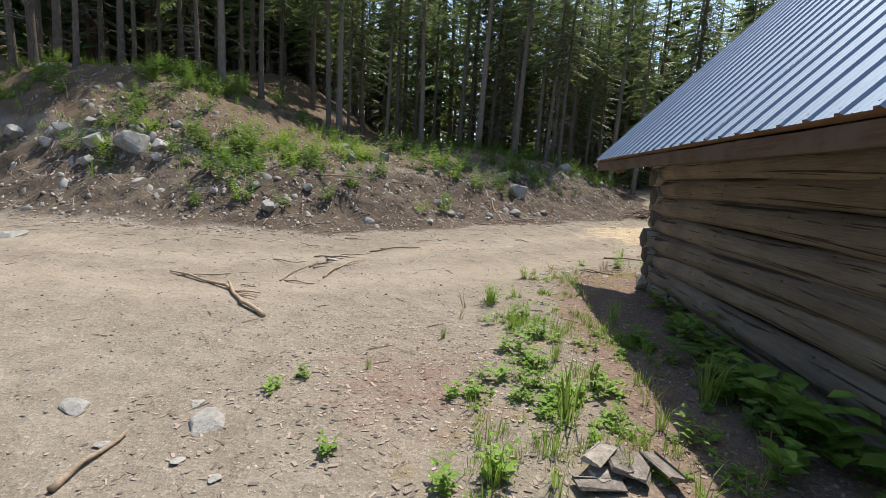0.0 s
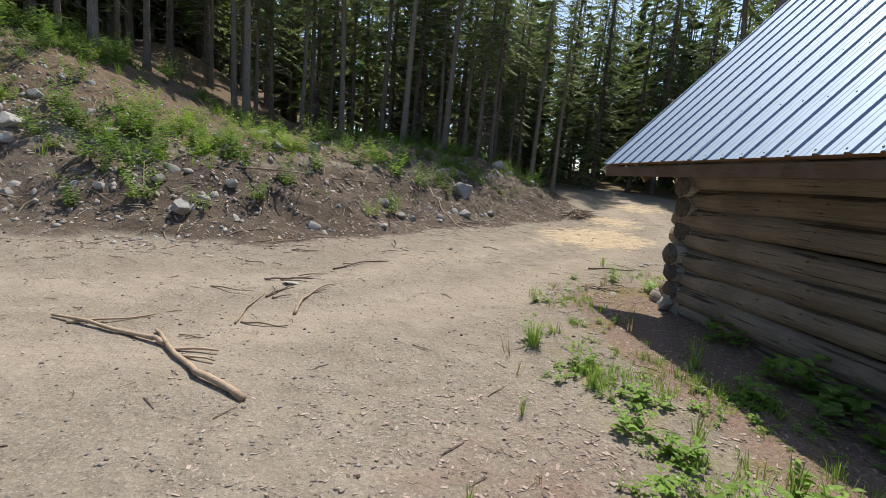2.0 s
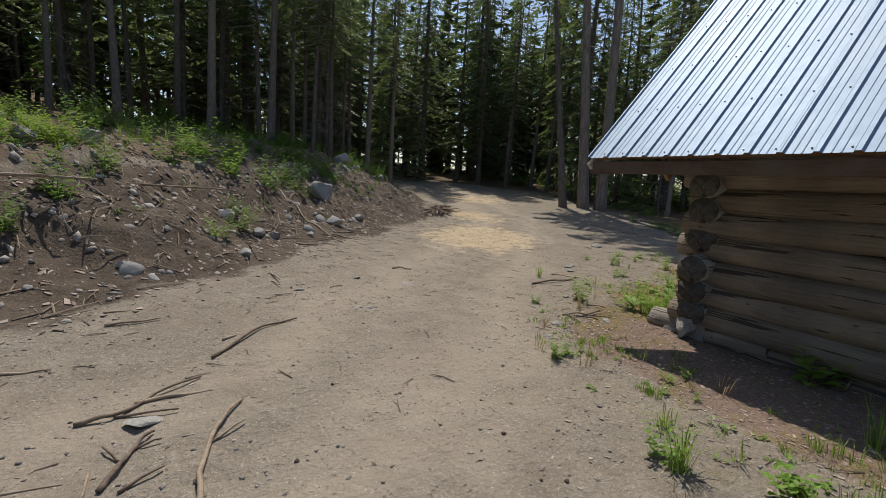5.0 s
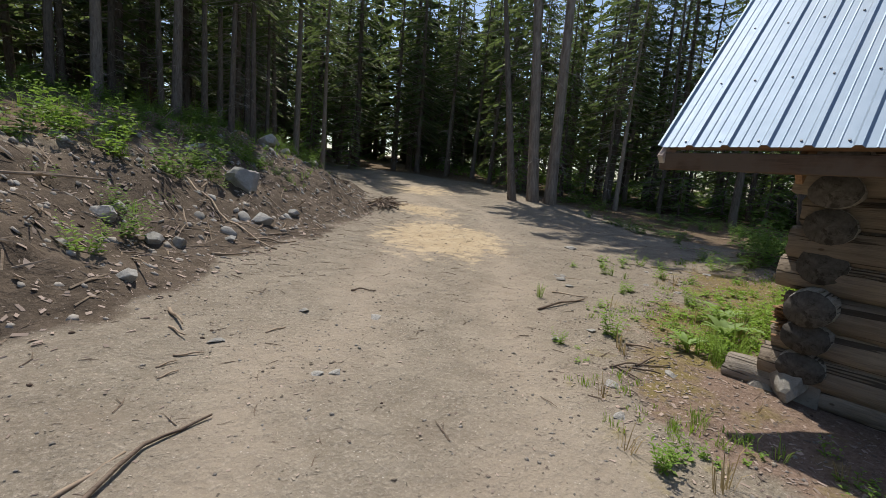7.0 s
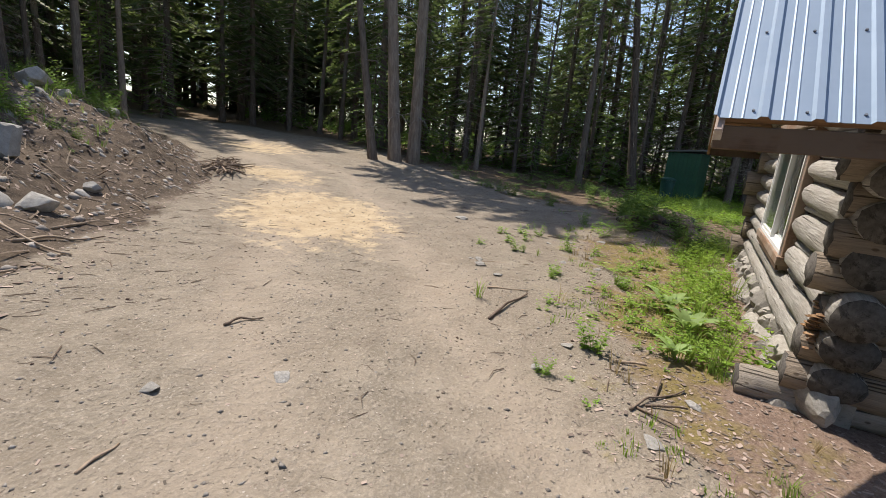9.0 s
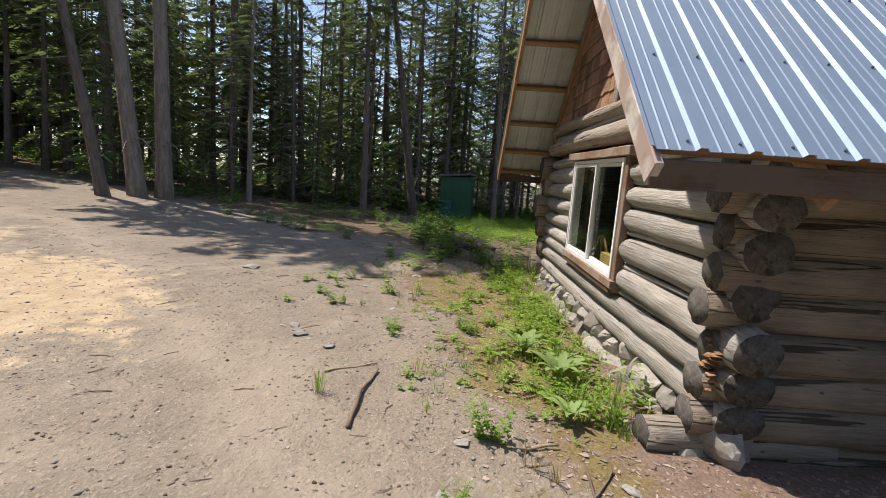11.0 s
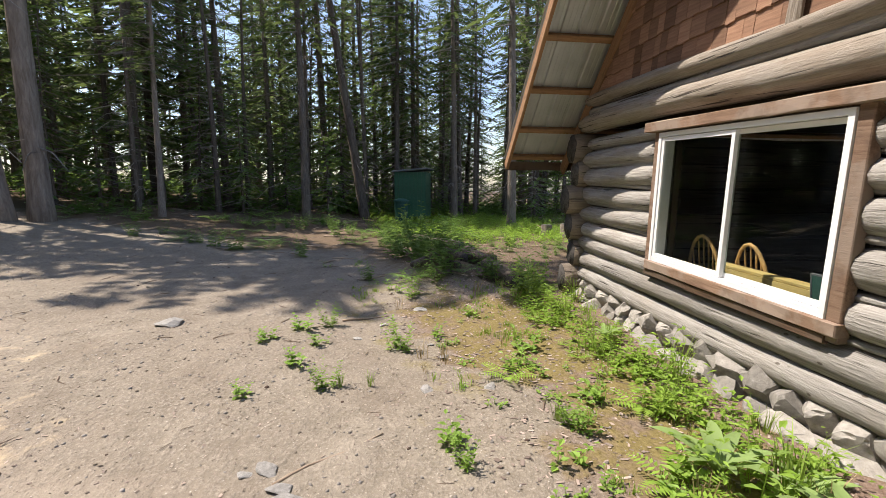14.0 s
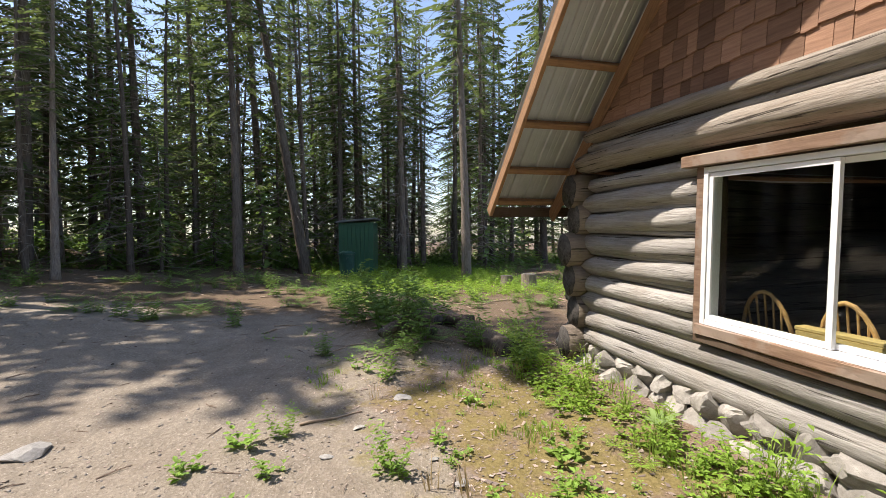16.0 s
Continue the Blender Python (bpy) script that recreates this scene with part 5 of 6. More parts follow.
SHARDS = [shard(k) for k in range(7)]

scatter("pebbles", SHARDS, sample(42000, (-9, 13, 0.5, 18), lambda x, y: (0.25 + 0.4 * patchy(x, y, 0.8, 31, 0)) * road_w(x, y), 0.004, 0.022, 20), M_PEBBLE, "small grey pebbles in the dirt", "pebbles", seed=20)
scatter("bank_stones", SHARDS + LUMPS, sample(11000, (-12, 10, 7.5, 22), lambda x, y: smooth(-0.3, 0.2, beside(FOOT, x, y)) * (1 - smooth(4, 8, beside(FOOT, x, y))) * 0.8, 0.008, 0.085, 21), M_PEBBLE, "loose stones on the bank", "stones", seed=21, follow=True)
scatter("road_twigs", TWIGS, sample(8000, (-9, 14, 0.5, 18), lambda x, y: (0.18 + 0.35 * np.exp(-((beside(FOOT, x, y) + 0.6) / 0.9) ** 2)) * road_w(x, y), 0.3, 1.3, 22), M_TWIG, "scattered dry twigs on the track", "twigs", seed=22, follow=True)
scatter("bank_twigs", TWIGS, sample(10000, (-12, 11, 7.5, 24), lambda x, y: smooth(-0.3, 0.3, beside(FOOT, x, y)) * (1 - smooth(6, 12, beside(FOOT, x, y))) * 0.7, 0.4, 3.0, 23), M_STICK, "dead twigs and roots on the bank", "twigs", seed=23, follow=True)
scatter("bark_chips", CHIPS, sample(42000, (-2, 4, 0.3, 8.5), lambda x, y: np.maximum(0.8 * np.exp(-((x + 0.1) ** 2 + (y - 3.0) ** 2) / 2.2), 0.45 * smooth(-0.4, 0.6, beside(EDGE, x, y)) * (cabin_uv(x, y)[0] < -0.1)), 0.3, 1.1, 24), M_CHIP, "reddish bark chips and litter", "bark chips", seed=24, follow=True)
scatter("needle_litter", CHIPS, sample(36000, (-6, 13, 0.6, 15), lambda x, y: 0.5 * road_w(x, y), 0.2, 0.8, 25), M_CHIP, "fine wood litter on the track", "litter", seed=25, follow=True)
scatter("track_chips", CHIPS, sample(42000, (-3.5, 7.5, 1, 11.5), lambda x, y: road_w(x, y) * (0.2 + 0.8 * patchy(x, y, 1.5, 37, -0.1)) * (np.abs(beside(EDGE, x, y) + 1.8) < 2.6), 0.14, 0.6, 33), M_PALE_CHIP, "pale dry wood chips and husks on the track", "litter", seed=33, follow=True)
scatter("bank_rocks", [lump(70 + k, 2) for k in range(4)], sample(900, (-12, 9, 8.8, 20), lambda x, y: smooth(0.0, 0.5, beside(FOOT, x, y)) * (1 - smooth(3, 7, beside(FOOT, x, y))) * (0.2 + 0.7 * patchy(x, y, 0.6, 51, 0)), 0.05, 0.17, 34), M_STONE, "pale grey stones half sunk in the bank", "stones", seed=34, follow=True)
scatter("earth_clods", SHARDS, sample(14000, (0, 13, 5.5, 15), lambda x, y: road_w(x, y) * (0.12 + 0.6 * patchy(x, y, 0.9, 71, 0.05)), 0.004, 0.017, 35), M_CLOD, "crumbled brown clods of earth", "earth", seed=35)
scatter("pine_cones", [lump(50 + k) for k in range(2)], sample(420, (-3, 13, 2, 14), lambda x, y: 0.28 * road_w(x, y), 0.016, 0.03, 26), M_CONE, "dark pine cones on the track", "pine cones", seed=26)
scatter("bank_litter", CHIPS, sample(30000, (-10, 10, 7.8, 20), lambda x, y: smooth(-0.7, 0.0, beside(FOOT, x, y)) * (1 - smooth(3, 6, beside(FOOT, x, y))) * 0.7, 0.5, 2.2, 28), M_CHIP, "bark and root litter on the bank", "litter", tilt=0.5, seed=28, follow=True)
scatter("yard_litter", CHIPS, sample(22000, (1.5, 12, 5.5, 10.5), lambda x, y: yard_w(x, y) * 0.6, 0.4, 1.3, 29), M_CHIP, "fine wood litter in the yard", "litter", seed=29, follow=True)
scatter("forest_litter", TWIGS, sample(2600, (8, 27, -4, 18), lambda x, y: shade_w(x, y) * 0.5, 0.6, 3.5, 27), M_STICK, "dead twigs on the forest floor", "twigs", seed=27, follow=True)

# ---- rocks that stand out ----
ROCKS = [rock_mesh("rock", 20 + k, [M_STONE], (1, 0.8, 0.65), 3) for k in range(5)]


def rock(x, y, size, k=0, spin=0.0, flat=1.0, label="pale grey boulder half sunk in the earth", sink=0.42):
    ob = new("rock", ROCKS[k % 5])
    ob.matrix_basis = pose(x, y, ground_z(x, y) + size * flat * (0.65 - sink), 8, -6, spin) @ Matrix.Diagonal((size, size, size * flat, 1))
    return tagged(ob, label, "rock", "rocks")


for i, (x, y, s) in enumerate(((-8.07, 11.7, 0.5), (-7.5, 11.9, 0.3), (-9.04, 11.7, 0.36), (-10.3, 12.2, 0.28), (-11.7, 12.3, 0.34), (-10.5, 11.9, 0.24), (-9.7, 12.4, 0.2), (-8.9, 11.2, 0.24), (-7.3, 11.4, 0.16), (-3.86, 9.75, 0.24), (2.4, 15.15, 0.42),
                               (-13.2, 15.2, 0.3), (-4.5, 10.65, 0.15), (-3.3, 10.8, 0.16), (-6.0, 12.3, 0.16), (-2.1, 14.7, 0.28), (-3.5, 15.3, 0.26), (-7.7, 13.0, 0.2), (-0.21, 12.85, 0.2), (0.18, 12.3, 0.15), (0.46, 12.3, 0.12),
                               (2.1, 13.6, 0.22), (5.1, 19.9, 0.38), (5.7, 20.0, 0.22), (6.8, 20.2, 0.2), (6.2, 19.6, 0.24), (-0.36, 10.95, 0.12), (-1.8, 10.25, 0.09), (-1.3, 10.95, 0.07), (3.2, 14.6, 0.14), (0.0, 13.2, 0.14), (1.2, 12.6, 0.1), (-2.9, 13.6, 0.2), (-5.3, 10.3, 0.12), (-6.6, 10.2, 0.13))):
    rock(x, y, s, i, i * 67)
for i, (x, y, s) in enumerate(((7.85, 10.8, 0.17), (-7.4, 7.55, 0.28), (-1.33, 2.45, 0.15), (-2.2, 2.56, 0.12), (-1.79, 7.15, 0.11), (-0.05, 9.54, 0.075), (0.86, 9.84, 0.075), (0.31, 8.64, 0.06), (0.42, 8.58, 0.055), (1.38, 9.38, 0.075), (2.04, 7.24, 0.09), (4.85, 9.32, 0.1), (4.47, 8.97, 0.085),
                               (2.56, 8.04, 0.075), (3.0, 7.9, 0.06), (8.05, 8.12, 0.1), (5.85, 7.95, 0.065), (5.9, 8.43, 0.075), (5.13, 9.44, 0.085), (5.11, 9.55, 0.05), (4.95, 9.35, 0.08), (6.53, 8.16, 0.075), (-1.75, 2.2, 0.06), (-1.3, 2.1, 0.05), (-1.05, 2.0, 0.05), (-1.5, 2.65, 0.06), (1.6, 7.0, 0.06), (2.6, 7.0, 0.07), (7.2, 8.9, 0.06), (6.9, 8.2, 0.05), (7.6, 8.6, 0.06))):
    rock(x, y, s, i + 2, i * 41, 0.36, "small flat grey stone lying in the dirt", 0.38)


# ---- branches on the track ----
def branch(x, y, spin, length, r, seed, forks=2, label="dry grey branch lying on the track"):
    rnd = random.Random(seed)
    t = thing("branch", pose(x, y, ground_z(x, y), 0, 0, spin), label, "branch", "fallen branches")
    g = Geo()
    r = min(r, 0.004 + 0.026 * length)
    pts = [(length * k / 7, 0.016 * length * math.sin(k * 1.3 + seed) + rnd.uniform(-0.3, 0.3) * r, r * 0.8 + 0.004 * math.sin(k + seed)) for k in range(8)]
    g.tube(pts, [r * (1 - 0.07 * k) for k in range(8)], 7, wob=0.12, rnd=rnd)
    part("stem", g, M_STICK, t, soft=True)
    for k in range(forks):
        o = Vector(pts[2 + k])
        sg = 1 if k % 2 else -1
        L = length * rnd.uniform(0.12, 0.26)
        g = Geo()
        g.tube([o, o + Vector((L * 0.5, sg * L * 0.35, 0.02)), o + Vector((L, sg * L * 0.5, 0.0))], [r * 0.6, r * 0.5, r * 0.25], 5, wob=0.1, rnd=rnd)
        part("side_branch", g, M_STICK, t)
    return t


def bent_branch(limbs, label="dry grey branch lying on the track", seed=1, mat=None):
    """A crooked branch along the first limb, with side limbs; limbs hold a radius and their bends on the ground."""
    x0, y0 = limbs[0][1][0]
    t = thing("branch", pose(x0, y0, ground_z(x0, y0)), label, "branch", "fallen branches")
    rnd = random.Random(seed)
    for k, (r, bends) in enumerate(limbs):
        path = []
        for a, b in zip(bends, bends[1:]):
            for q in range(4):
                path.append(Vector((*a, 0)).lerp(Vector((*b, 0)), q / 4))
        path.append(Vector((*bends[-1], 0)))
        n = len(path)
        for i, p in enumerate(path):
            p.z = ground_z(p.x, p.y) - ground_z(x0, y0) + r * 0.8 + 0.02 * math.sin(i * 0.5) ** 2
            p.x, p.y = p.x - x0 + rnd.uniform(-0.4, 0.4) * r, p.y - y0 + rnd.uniform(-0.4, 0.4) * r
        g = Geo()
        g.tube(path, [r * (1 - 0.55 * i / n) for i in range(n)], 7, wob=0.14, rnd=rnd)
        part("side_branch" if k else "stem", g, mat or M_STICK, t, soft=True)
    return t


M_BRANCH = wood_board("peeled_branch", (0.3, 0.21, 0.14), (0.56, 0.43, 0.31))
bent_branch([(0.027, ((-1.76, 4.35), (-2.14, 4.71), (-2.47, 5.16), (-2.72, 5.61))), (0.025, ((-2.55, 5.3), (-2.68, 5.4), (-3.18, 5.69), (-3.68, 5.96))), (0.016, ((-2.48, 5.19), (-2.11, 5.13))), (0.014, ((-3.5, 5.81), (-3.18, 5.83), (-2.88, 6.0))), (0.012, ((-2.36, 5.06), (-2.09, 4.95)))], "large forked dry branch lying on the track", 3, M_BRANCH)
bent_branch([(0.018, ((-1.63, 6.1), (-1.6, 6.5), (-1.46, 6.85), (-1.26, 7.14))), (0.009, ((-1.5, 6.75), (-1.3, 6.85)))], seed=4)
bent_branch([(0.012, ((-2.14, 5.82), (-2.11, 6.31), (-2.03, 6.79)))], seed=5)
bent_branch([(0.012, ((-2.1, 5.87), (-1.86, 5.75), (-1.65, 5.73)))], seed=6)
bent_branch([(0.014, ((-2.11, 7.31), (-1.93, 7.28), (-1.7, 7.46), (-1.42, 7.6))), (0.009, ((-1.93, 7.28), (-1.6, 7.2)))], "thin dark branch lying on the track", 7, M_TWIG)
bent_branch([(0.015, ((-1.99, 6.62), (-1.91, 6.77), (-1.81, 6.96), (-1.74, 7.02))), (0.008, ((-1.9, 6.8), (-1.98, 6.98))), (0.008, ((-1.85, 6.9), (-1.72, 6.9)))], "thin dark branch lying on the track", 8, M_TWIG)
bent_branch([(0.01, ((-1.92, 6.57), (-1.73, 6.65)))], seed=9, mat=M_TWIG)
bent_branch([(0.014, ((-1.3, 7.9), (-0.79, 8.4), (-0.44, 8.48)))], "thin dark branch lying on the track", 10, M_TWIG)
bent_branch([(0.02, ((1.2, 14.83), (1.42, 14.02), (1.55, 12.9), (1.75, 12.3))), (0.012, ((1.5, 13.4), (1.9, 13.1)))], "long dry branch sliding down the bank", 11)
bent_branch([(0.018, ((1.5, 12.71), (1.9, 12.8), (2.32, 12.79)))], "dry grey branch lying at the foot of the bank", 12)
bent_branch([(0.018, ((0.77, 12.1), (1.22, 12.05)))], "dry grey branch lying at the foot of the bank", 13)
bent_branch([(0.016, ((3.13, 8.61), (3.62, 8.58), (3.98, 8.48)))], "crooked dark stick lying in the dirt", 14, M_TWIG)
bent_branch([(0.01, ((2.3, 7.39), (2.48, 7.28), (2.74, 7.05))), (0.01, ((2.4, 7.3), (2.5, 7.05))), (0.01, ((2.5, 7.25), (2.8, 7.2))), (0.009, ((2.35, 7.35), (2.25, 7.1)))], "tangle of dead brown stems", 15, M_TWIG)
bent_branch([(0.014, ((2.95, 7.52), (2.97, 7.3)))], seed=16)
bent_branch([(0.012, ((1.64, 10.18), (1.81, 10.2), (1.93, 10.09)))], seed=17, mat=M_TWIG)
bent_branch([(0.02, ((-1.72, 1.84), (-1.72, 2.03), (-1.69, 2.3)))], "pale straight stick lying in the dirt", 18)


def stick(x0, y0, x1, y1, r, seed, forks=0, label="dry grey branch lying on the track"):
    return branch(x0, y0, math.degrees(math.atan2(y1 - y0, x1 - x0)), math.hypot(x1 - x0, y1 - y0), r, seed, forks, label)


stick(-1.82, 7.41, -1.39, 7.38, 0.03, 5, 0, "split pale piece of wood on the track")
stick(-1.97, 8.86, -1.56, 8.89, 0.014, 31)
stick(-1.16, 8.23, -0.86, 8.42, 0.016, 32)
stick(-2.54, 8.24, -2.27, 8.19, 0.012, 33)
stick(-0.39, 9.4, -0.2, 9.35, 0.012, 34)
stick(-0.56, 9.1, -0.42, 9.16, 0.028, 35)
stick(0.32, 9.49, 0.52, 9.53, 0.01, 36)
stick(-0.28, 9.91, -0.24, 9.65, 0.02, 37)
stick(7.8, 9.04, 7.88, 8.52, 0.013, 38)
stick(-2.63, 6.88, -2.13, 6.7, 0.01, 6)
stick(-1.98, 9.2, -1.5, 9.22, 0.01, 7)
stick(-0.18, 10.3, -0.19, 9.86, 0.022, 9)
stick(-0.53, 9.26, -0.39, 9.31, 0.02, 10)
stick(2.0, 13.1, 3.2, 13.6, 0.016, 14, 2, "dry grey branch lying at the foot of the bank")
stick(-1.6, 12.6, -0.4, 11.4, 0.022, 15, 3, "dry grey branch lying on the bank")
stick(-3.4, 11.6, -2.0, 10.8, 0.025, 16, 3, "dry grey branch lying on the bank")
stick(-6.4, 11.6, -4.8, 11.9, 0.025, 17, 3, "dry grey branch lying on the bank")
stick(5.0, 9.4, 5.35, 8.8, 0.01, 18)
stick(3.9, 8.9, 4.1, 8.5, 0.012, 19)


def brush_pile(x, y):
    t = thing("brush_pile", pose(x, y, ground_z(x, y) - 0.05, 0, 0, 35) @ Matrix.Scale(0.92, 4), "heap of cut dry brown branches beside the track", "brush pile")
    rnd = random.Random(8)
    for k in range(95):
        g = Geo()
        a = rnd.gauss(0, 0.5) + (math.pi if rnd.random() < 0.3 else 0)
        L, r = rnd.uniform(0.4, 1.25), rnd.uniform(0.01, 0.024)
        c = Vector((rnd.gauss(0, 0.48), rnd.gauss(0, 0.25), 0.03))
        c.z += 0.42 * math.exp(-(c.x ** 2 / 0.7 + c.y ** 2 / 0.16)) * rnd.random()
        d = Vector((math.cos(a), math.sin(a), rnd.uniform(-0.1, 0.22)))
        mid = c + Vector((0, 0, rnd.uniform(0, 0.08)))
        lo = c - d * L * 0.5
        hi = c + d * L * 0.5
        lo.z, hi.z = max(lo.z, 0.02), max(hi.z, 0.02)
        g.tube([lo, mid, hi], [r, r * 0.9, r * 0.4], 5)
        part("stick", g, M_STICK if k % 5 == 0 else M_TWIG, t)
    return t


brush_pile(7.6, 17.3)


# ---- mullein plants and single weeds ----
def mullein(x, y, size, spin):
    t = thing("mullein_plant", pose(x, y, ground_z(x, y), 0, 0, spin), "mullein rosette with large soft pale green leaves", "plant", "mullein plants")
    rnd = random.Random(int(x * 100))
    for k in range(11):
        a = k * 2.4
        tilt = 1.12 + 0.36 * k / 11
        L = size * rnd.uniform(0.75, 1.1) * (1.1 - 0.35 * k / 11)
        w = L * 0.125
        g = Geo()
        d = Vector((math.cos(a), math.sin(a), 0))
        s = Vector((-d.y, d.x, 0))
        prof = ((0, 0.12), (0.2, 0.6), (0.45, 1.0), (0.7, 0.9), (0.88, 0.5), (1.0, 0.04))
        for f, k2 in prof:
            c = d * (L * f * math.cos(tilt * (1 - 0.5 * f))) + Vector((0, 0, 0.02 + L * f * math.sin(tilt * (1 - 0.55 * f))))
            g.v += [c - s * w * k2 + Vector((0, 0, w * 0.25 * k2)), c, c + s * w * k2 + Vector((0, 0, w * 0.25 * k2))]
        for i in range(5):
            q = i * 3
            g.f += [(q, q + 1, q + 4, q + 3), (q + 1, q + 2, q + 5, q + 4)]
            g.m += [0, 0]
        part("leaf", g, M_MULLEIN, t, soft=True)


for i, (x, y, s) in enumerate(((4.03, 6.95, 0.34), (4.6, 7.1, 0.34), (4.35, 6.8, 0.24), (3.3, 7.1, 0.22), (6.6, 6.5, 0.22))):
    mullein(x, y, s, i * 50)


def plant_thing(name, template, mat, x, y, s, label):
    v, f = template
    me = bpy.data.meshes.new(name)
    me.from_pydata((v * s).tolist(), [], f.tolist())
    me.materials.append(mat)
    ob = new(name, me)
    ob.matrix_basis = pose(x, y, ground_z(x, y), 0, 0, 360 * math.sin(x * 9))
    return tagged(ob, label, "plant", "single weeds")


for i, (x, y, s, k) in enumerate(((6.85, 8.5, 0.62, 0), (3.05, 7.68, 0.62, 1), (6.0, 7.75, 1.0, 2), (6.1, 9.15, 0.45, 3), (7.6, 9.2, 0.5, 1), (4.95, 8.42, 0.35, 0), (0.64, 5.3, 0.5, 2), (2.5, 8.0, 0.3, 3), (8.6, 8.1, 0.7, 0), (4.0, 8.0, 0.3, 1), (1.3, 6.6, 0.45, 3), (5.2, 7.6, 0.5, 2))):
    plant_thing("weed", BUSHY[k] if i not in (2, 9) else FEATHER[0], M_LEAF if i != 2 else M_LIME, x, y, s, "leafy green weed on bare ground")
GRASS_CLUMP = [tuft(300 + k, 26, 0.42, 0.07, 0.006) for k in range(4)]
for i, (x, y, s) in enumerate(((0.61, 5.2, 0.75), (0.85, 2.65, 0.95), (1.85, 4.6, 0.75), (1.89, 2.95, 0.95), (1.43, 2.6, 0.5), (0.32, 2.01, 0.6), (0.06, 4.09, 0.35), (-0.53, 3.34, 0.28), (1.0, 3.6, 0.6), (0.75, 4.4, 0.6), (1.15, 3.1, 0.6), (3.58, 8.89, 0.5), (4.4, 6.85, 0.95), (3.55, 6.95, 0.6), (6.08, 9.06, 0.35), (6.07, 8.84, 0.3), (5.3, 7.67, 0.4), (1.3, 1.9, 0.6))):
    plant_thing("grass_clump", GRASS_CLUMP[i % 4], M_GRASS, x, y, s, "clump of tall fresh green grass")
for i, (x, y, s) in enumerate(((1.22, 3.01, 0.7), (0.71, 3.1, 0.6), (0.48, 3.28, 0.6), (0.66, 3.79, 0.7), (1.0, 4.08, 0.8), (1.57, 2.47, 0.7), (0.38, 2.1, 0.7), (0.07, 1.97, 0.6), (0.13, 2.99, 0.5), (-0.57, 2.23, 0.4), (0.89, 4.78, 0.8), (0.97, 3.04, 0.7), (-0.93, 3.09, 0.4), (-1.1, 2.85, 0.4), (0.3, 3.0, 0.5), (0.85, 3.5, 0.7), (6.51, 9.44, 0.6), (6.05, 9.77, 0.45), (5.18, 8.42, 0.6), (7.5, 9.43, 0.7), (7.21, 9.77, 0.55), (7.08, 9.26, 0.5), (6.58, 7.36, 0.8), (5.6, 7.3, 0.7))):
    plant_thing("weed", weed(400 + i, 6, 0.2, 6, 0.085, 0.026, 0.1, True), M_LEAF, x, y, s * 1.25, "leafy green weed among dry litter")
for i, (x, y, s) in enumerate(((2.44, 4.23, 0.9), (1.85, 4.0, 0.55), (2.09, 2.93, 1.0), (2.22, 2.67, 1.1), (2.28, 2.44, 1.1), (2.27, 2.13, 1.1), (2.84, 5.0, 0.6), (2.6, 5.1, 0.7), (1.94, 2.2, 0.7), (2.3, 3.3, 0.8), (2.5, 3.8, 0.8))):
    plant_thing("broadleaf_plant", weed(500 + i, 5, 0.3, 4, 0.2, 0.075, 0.14, True), M_LEAF, x, y, s, "broad-leaved plant in the shade of the eaves")
for i, (x, y, s) in enumerate(((9.6, 7.4, 1.1), (10.1, 7.8, 1.3), (10.8, 7.6, 1.4), (11.2, 8.0, 1.2), (9.2, 7.6, 0.8), (11.8, 7.5, 1.2), (10.4, 7.0, 1.0), (9.4, 6.8, 0.9), (9.0, 6.3, 0.9), (12.4, 7.9, 1.1), (8.4, 6.6, 0.8))):
    plant_thing("shrub", BUSHY[i % 4], M_SHRUB, x, y, s * 1.3, "dark green leafy shrub on an earth mound")
for i, (x, y, s) in enumerate(((-6.0, 13.6, 1.6), (-5.3, 12.2, 1.5), (-7.2, 12.8, 1.4), (-4.2, 12.6, 1.3), (-2.2, 14.0, 1.4), (-1.0, 14.6, 1.5), (0.2, 14.7, 1.6), (0.9, 14.5, 1.5), (1.6, 15.0, 1.4), (-0.2, 15.4, 1.5), (-2.8, 10.6, 0.9), (-3.6, 10.0, 0.9), (-4.6, 10.2, 1.1), (-5.6, 10.0, 0.9), (2.4, 16.4, 1.3), (3.2, 17.2, 1.2), (-9.2, 11.6, 1.5), (-8.4, 11.2, 1.2), (-0.6, 11.4, 0.8), (-1.9, 12.8, 1.1), (-3.0, 13.2, 1.2), (0.6, 16.2, 1.3))):
    plant_thing("shrub", BUSHY[i % 4], M_LEAF if i % 3 == 0 else M_SHRUB, x, y, s, "green leafy shrub growing on the bank")
for i, (x, y) in enumerate(((20.3, 12.0), (19.6, 11.6), (21.0, 11.4), (18.4, 10.9), (17.0, 11.6), (17.8, 12.8), (19.2, 9.6))):
    plant_thing("fern", FERNS[i % 3], M_LEAF, x, y, 1.25, "green fern at the forest edge")


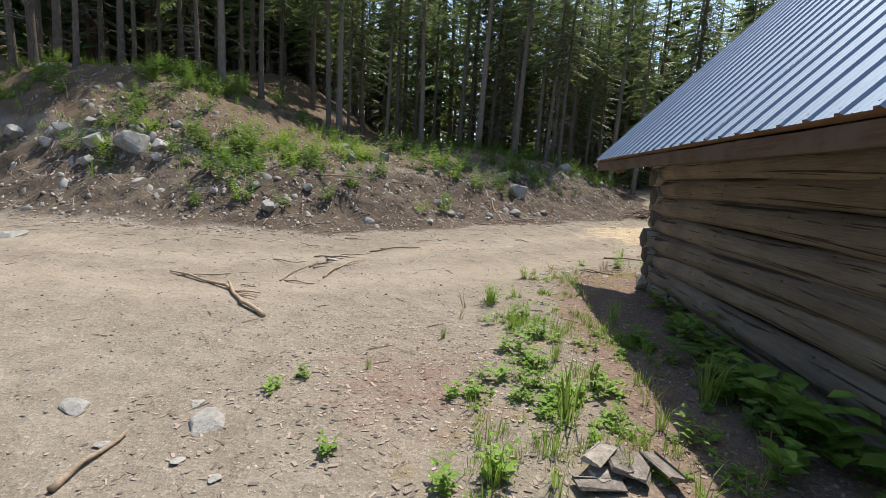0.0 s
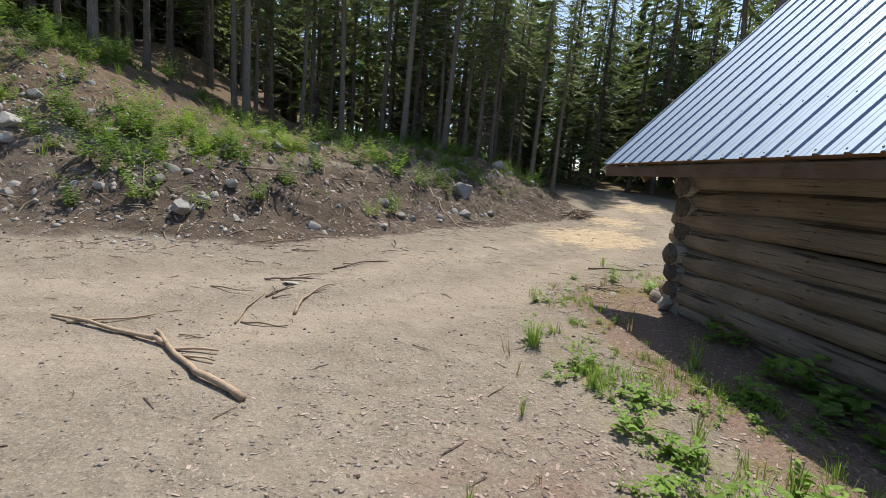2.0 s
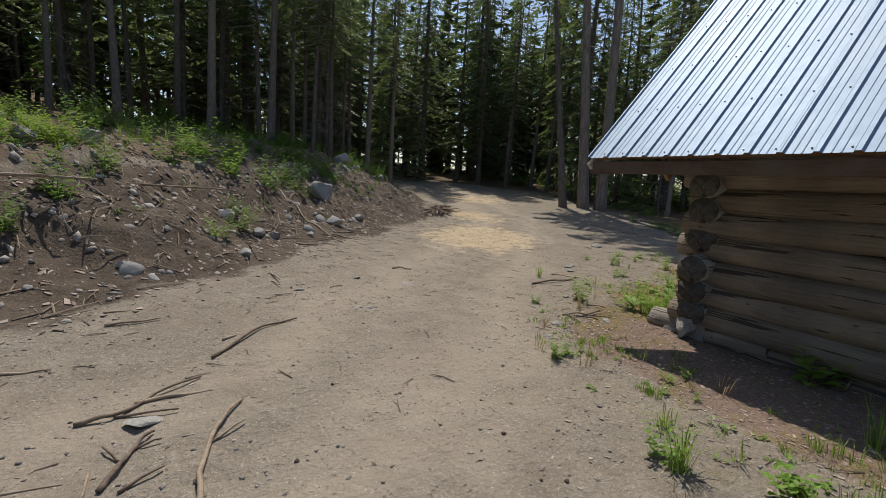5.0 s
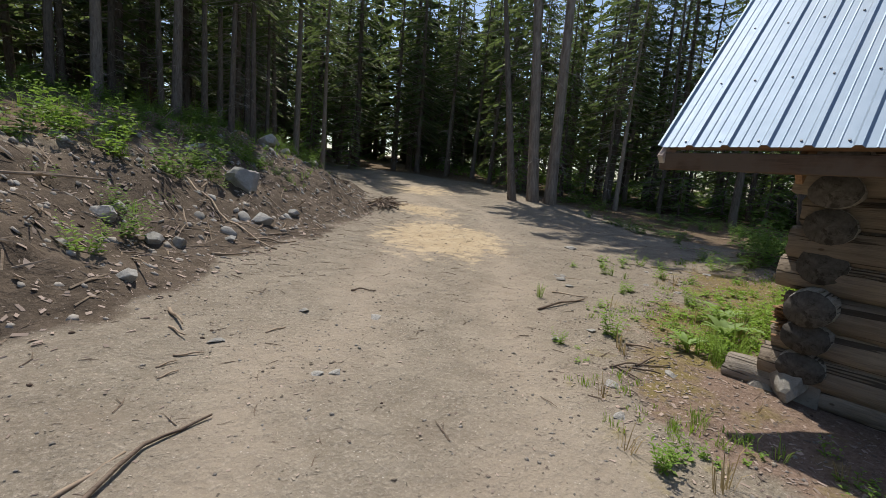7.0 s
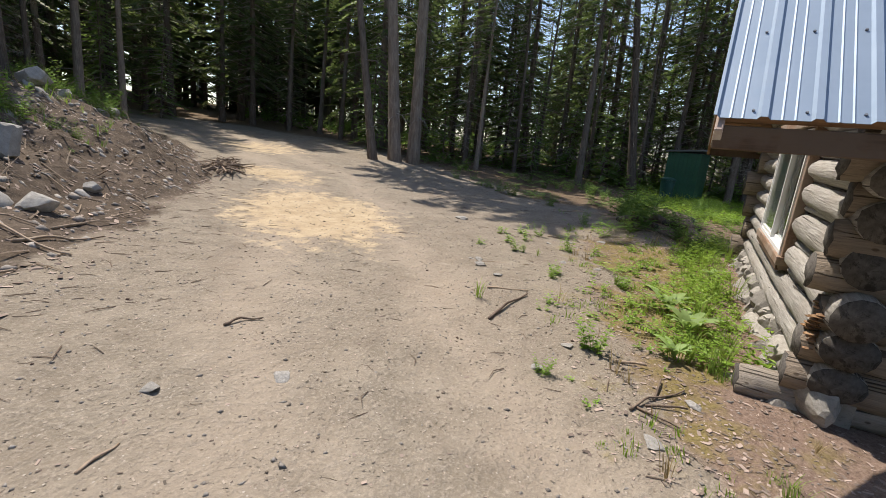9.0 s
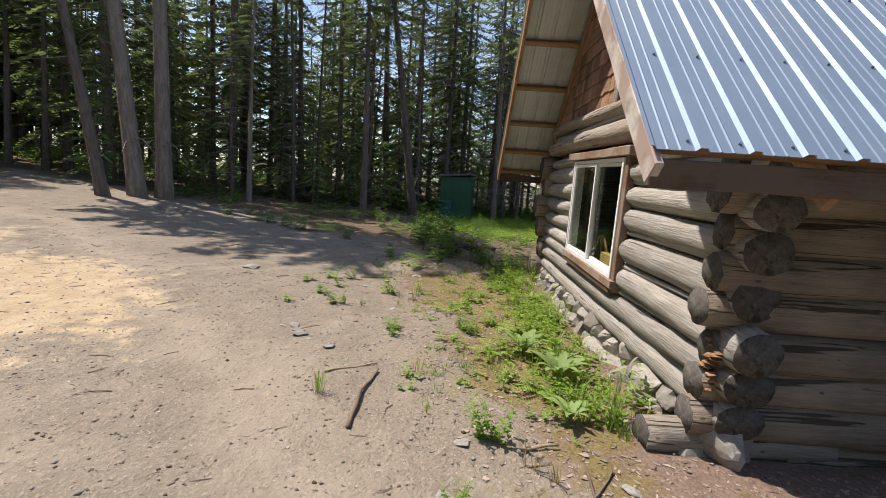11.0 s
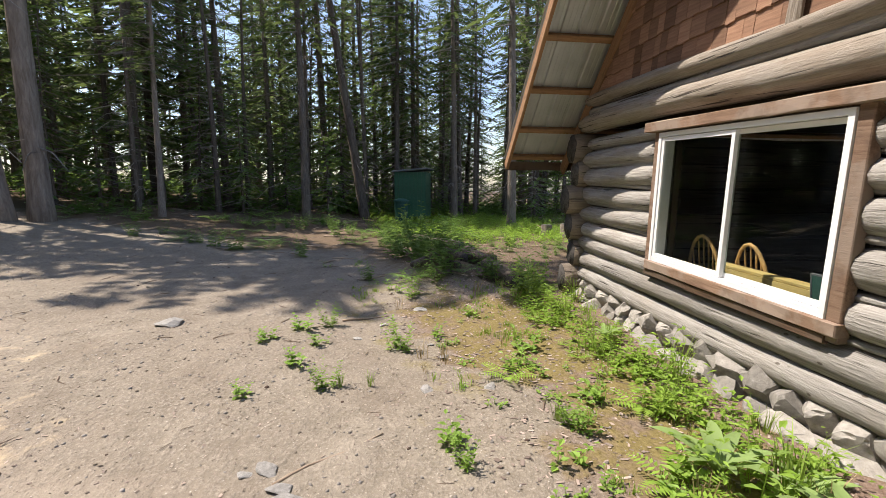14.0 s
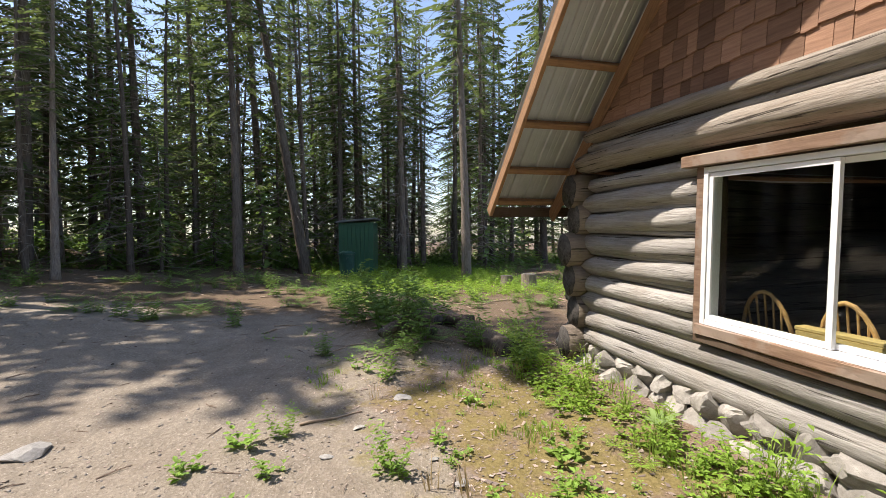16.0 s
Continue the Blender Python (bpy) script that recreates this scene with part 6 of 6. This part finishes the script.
# ---- privy, bin, logs ----
def privy(x, y):
    t = thing("outhouse", pose(x, y, ground_z(x, y) - 0.03, 0, 0, 160 - 270), "small dark green board outhouse with a flat felt roof", "outhouse")
    w, h = 0.64, 1.98
    n = 8
    g = Geo()
    g.box(-w / n + 0.004, w / n - 0.004, w - 0.03, w, 0.05, h)
    plank = g.mesh("wall_board", [M_GREEN])
    for side in range(4):
        for i in range(n):
            part("wall_board", plank, M_GREEN, t, "", pose(0, 0, 0, 0, 0, 90 * side) @ Matrix.Translation((-w + (2 * i + 1) * w / n, 0.001 * (i % 2), 0)))
    g = Geo()
    g.box(-w + 0.03, w - 0.03, -w + 0.03, w - 0.03, 0.0, h - 0.02)
    part("inner_box", g, M_GREEN, t)
    d = part("door", Geo(), M_GREEN, t)
    for i in range(5):
        g = Geo()
        g.box(-0.36 + i * 0.146, -0.36 + i * 0.146 + 0.138, w + 0.004, w + 0.03, 0.12, 1.78)
        part("door_board", g, M_GREEN, d)
    g = Geo()
    g.box(0.26, 0.3, w + 0.03, w + 0.06, 0.9, 1.06)
    part("handle", g, M_SCREW, d)
    bm = bevelled_box(-w - 0.1, w + 0.1, -w - 0.1, w + 0.14, h, h + 0.07, 0.015)
    for v in bm.verts:
        v.co.z += 0.1 * (v.co.x + w) / (2 * w)
    me = bpy.data.meshes.new("roof")
    bm.to_mesh(me)
    bm.free()
    me.materials.append(M_TIN)
    part("roof", me, M_TIN, t, "grey felt roof")
    return t


privy(21.5, 6.1)


def bin_thing(x, y):
    t = thing("rubbish_bin", pose(x, y, ground_z(x, y) - 0.02), "dark green plastic bin beside the outhouse", "bin")
    g = Geo()
    g.tube([(0, 0, 0), (0, 0, 0.4), (0, 0, 0.78)], [0.23, 0.26, 0.28], 20)
    part("body", g, M_BARREL, t, soft=False)
    g = Geo()
    g.tube([(0, 0, 0.785), (0, 0, 0.83), (0, 0, 0.9)], [0.31, 0.31, 0.14], 20)
    part("lid", g, M_BARREL, t)
    for s in (-1, 1):
        g = Geo()
        g.box(s * 0.27 - 0.03, s * 0.27 + 0.03, -0.06, 0.06, 0.62, 0.68)
        part("handle", g, M_BARREL, t)


bin_thing(20.35, 6.75)


def lying_log(name, x, y, spin, length, r, mat, label, seed):
    g = log_geo(length, r, r, seed)
    ob = new(name, g.mesh(name, [mat, M_END], True))
    ob.matrix_basis = pose(x, y, ground_z(x, y) + r * 0.75, 0, 2, spin)
    return tagged(ob, label, "log")


lying_log("fallen_log", 11.6, 6.5, 180, 2.75, 0.15, M_BARK, "old log with peeling bark lying in the weeds", 201)
lying_log("fallen_log", 14.2, 7.2, 215, 1.6, 0.12, M_BARK, "dark rotten log lying in the weeds", 202)

for k, (x, y, a, L, r) in enumerate(((10.9, 7.25, 195, 0.9, 0.09), (10.1, 7.5, 140, 0.7, 0.07), (10.5, 6.9, 250, 0.6, 0.08), (9.7, 7.2, 20, 0.5, 0.06))):
    lying_log("rotten_log", x, y, a, L, r, M_BARK, "broken dark rotten log on the earth mound", 210 + k)


def stump(x, y, r, h, label):
    t = thing("tree_stump", pose(x, y, ground_z(x, y) - 0.02), label, "stump", "stumps")
    g = Geo()
    g.tube([(0, 0, 0), (0, 0, h * 0.5), (0, 0, h)], [r * 1.1, r, r * 0.97], 12, wob=0.05, rnd=random.Random(2))
    part("stump", g, M_BARK_PALE, t, soft=False)
    g = Geo()
    g.tube([(0, 0, h + 0.001), (0, 0, h + 0.008)], [r * 0.93, r * 0.9], 12)
    part("cut_top", g, M_END, t)


stump(15.3, 2.3, 0.22, 0.42, "pale sawn tree stump in the weeds")
stump(15.9, 2.7, 0.18, 0.34, "pale sawn tree stump in the weeds")

# rotten bark slabs by the start of the path
for i, (x, y, a) in enumerate(((0.95, 2.12, 30), (0.85, 2.02, 10), (1.1, 2.14, 60), (1.0, 2.2, 80), (1.22, 2.15, 100), (0.9, 2.2, 50))):
    ob = board("bark_slab", (0.26, 0.09, 0.018), M_DEADWOOD, None, pose(x, y, ground_z(x, y) + 0.02 + 0.012 * i, 4, 5, a), "", 0.004, 0.014, i)
    tagged(ob, "grey flaking slab of rotten bark", "bark", "bark slabs")
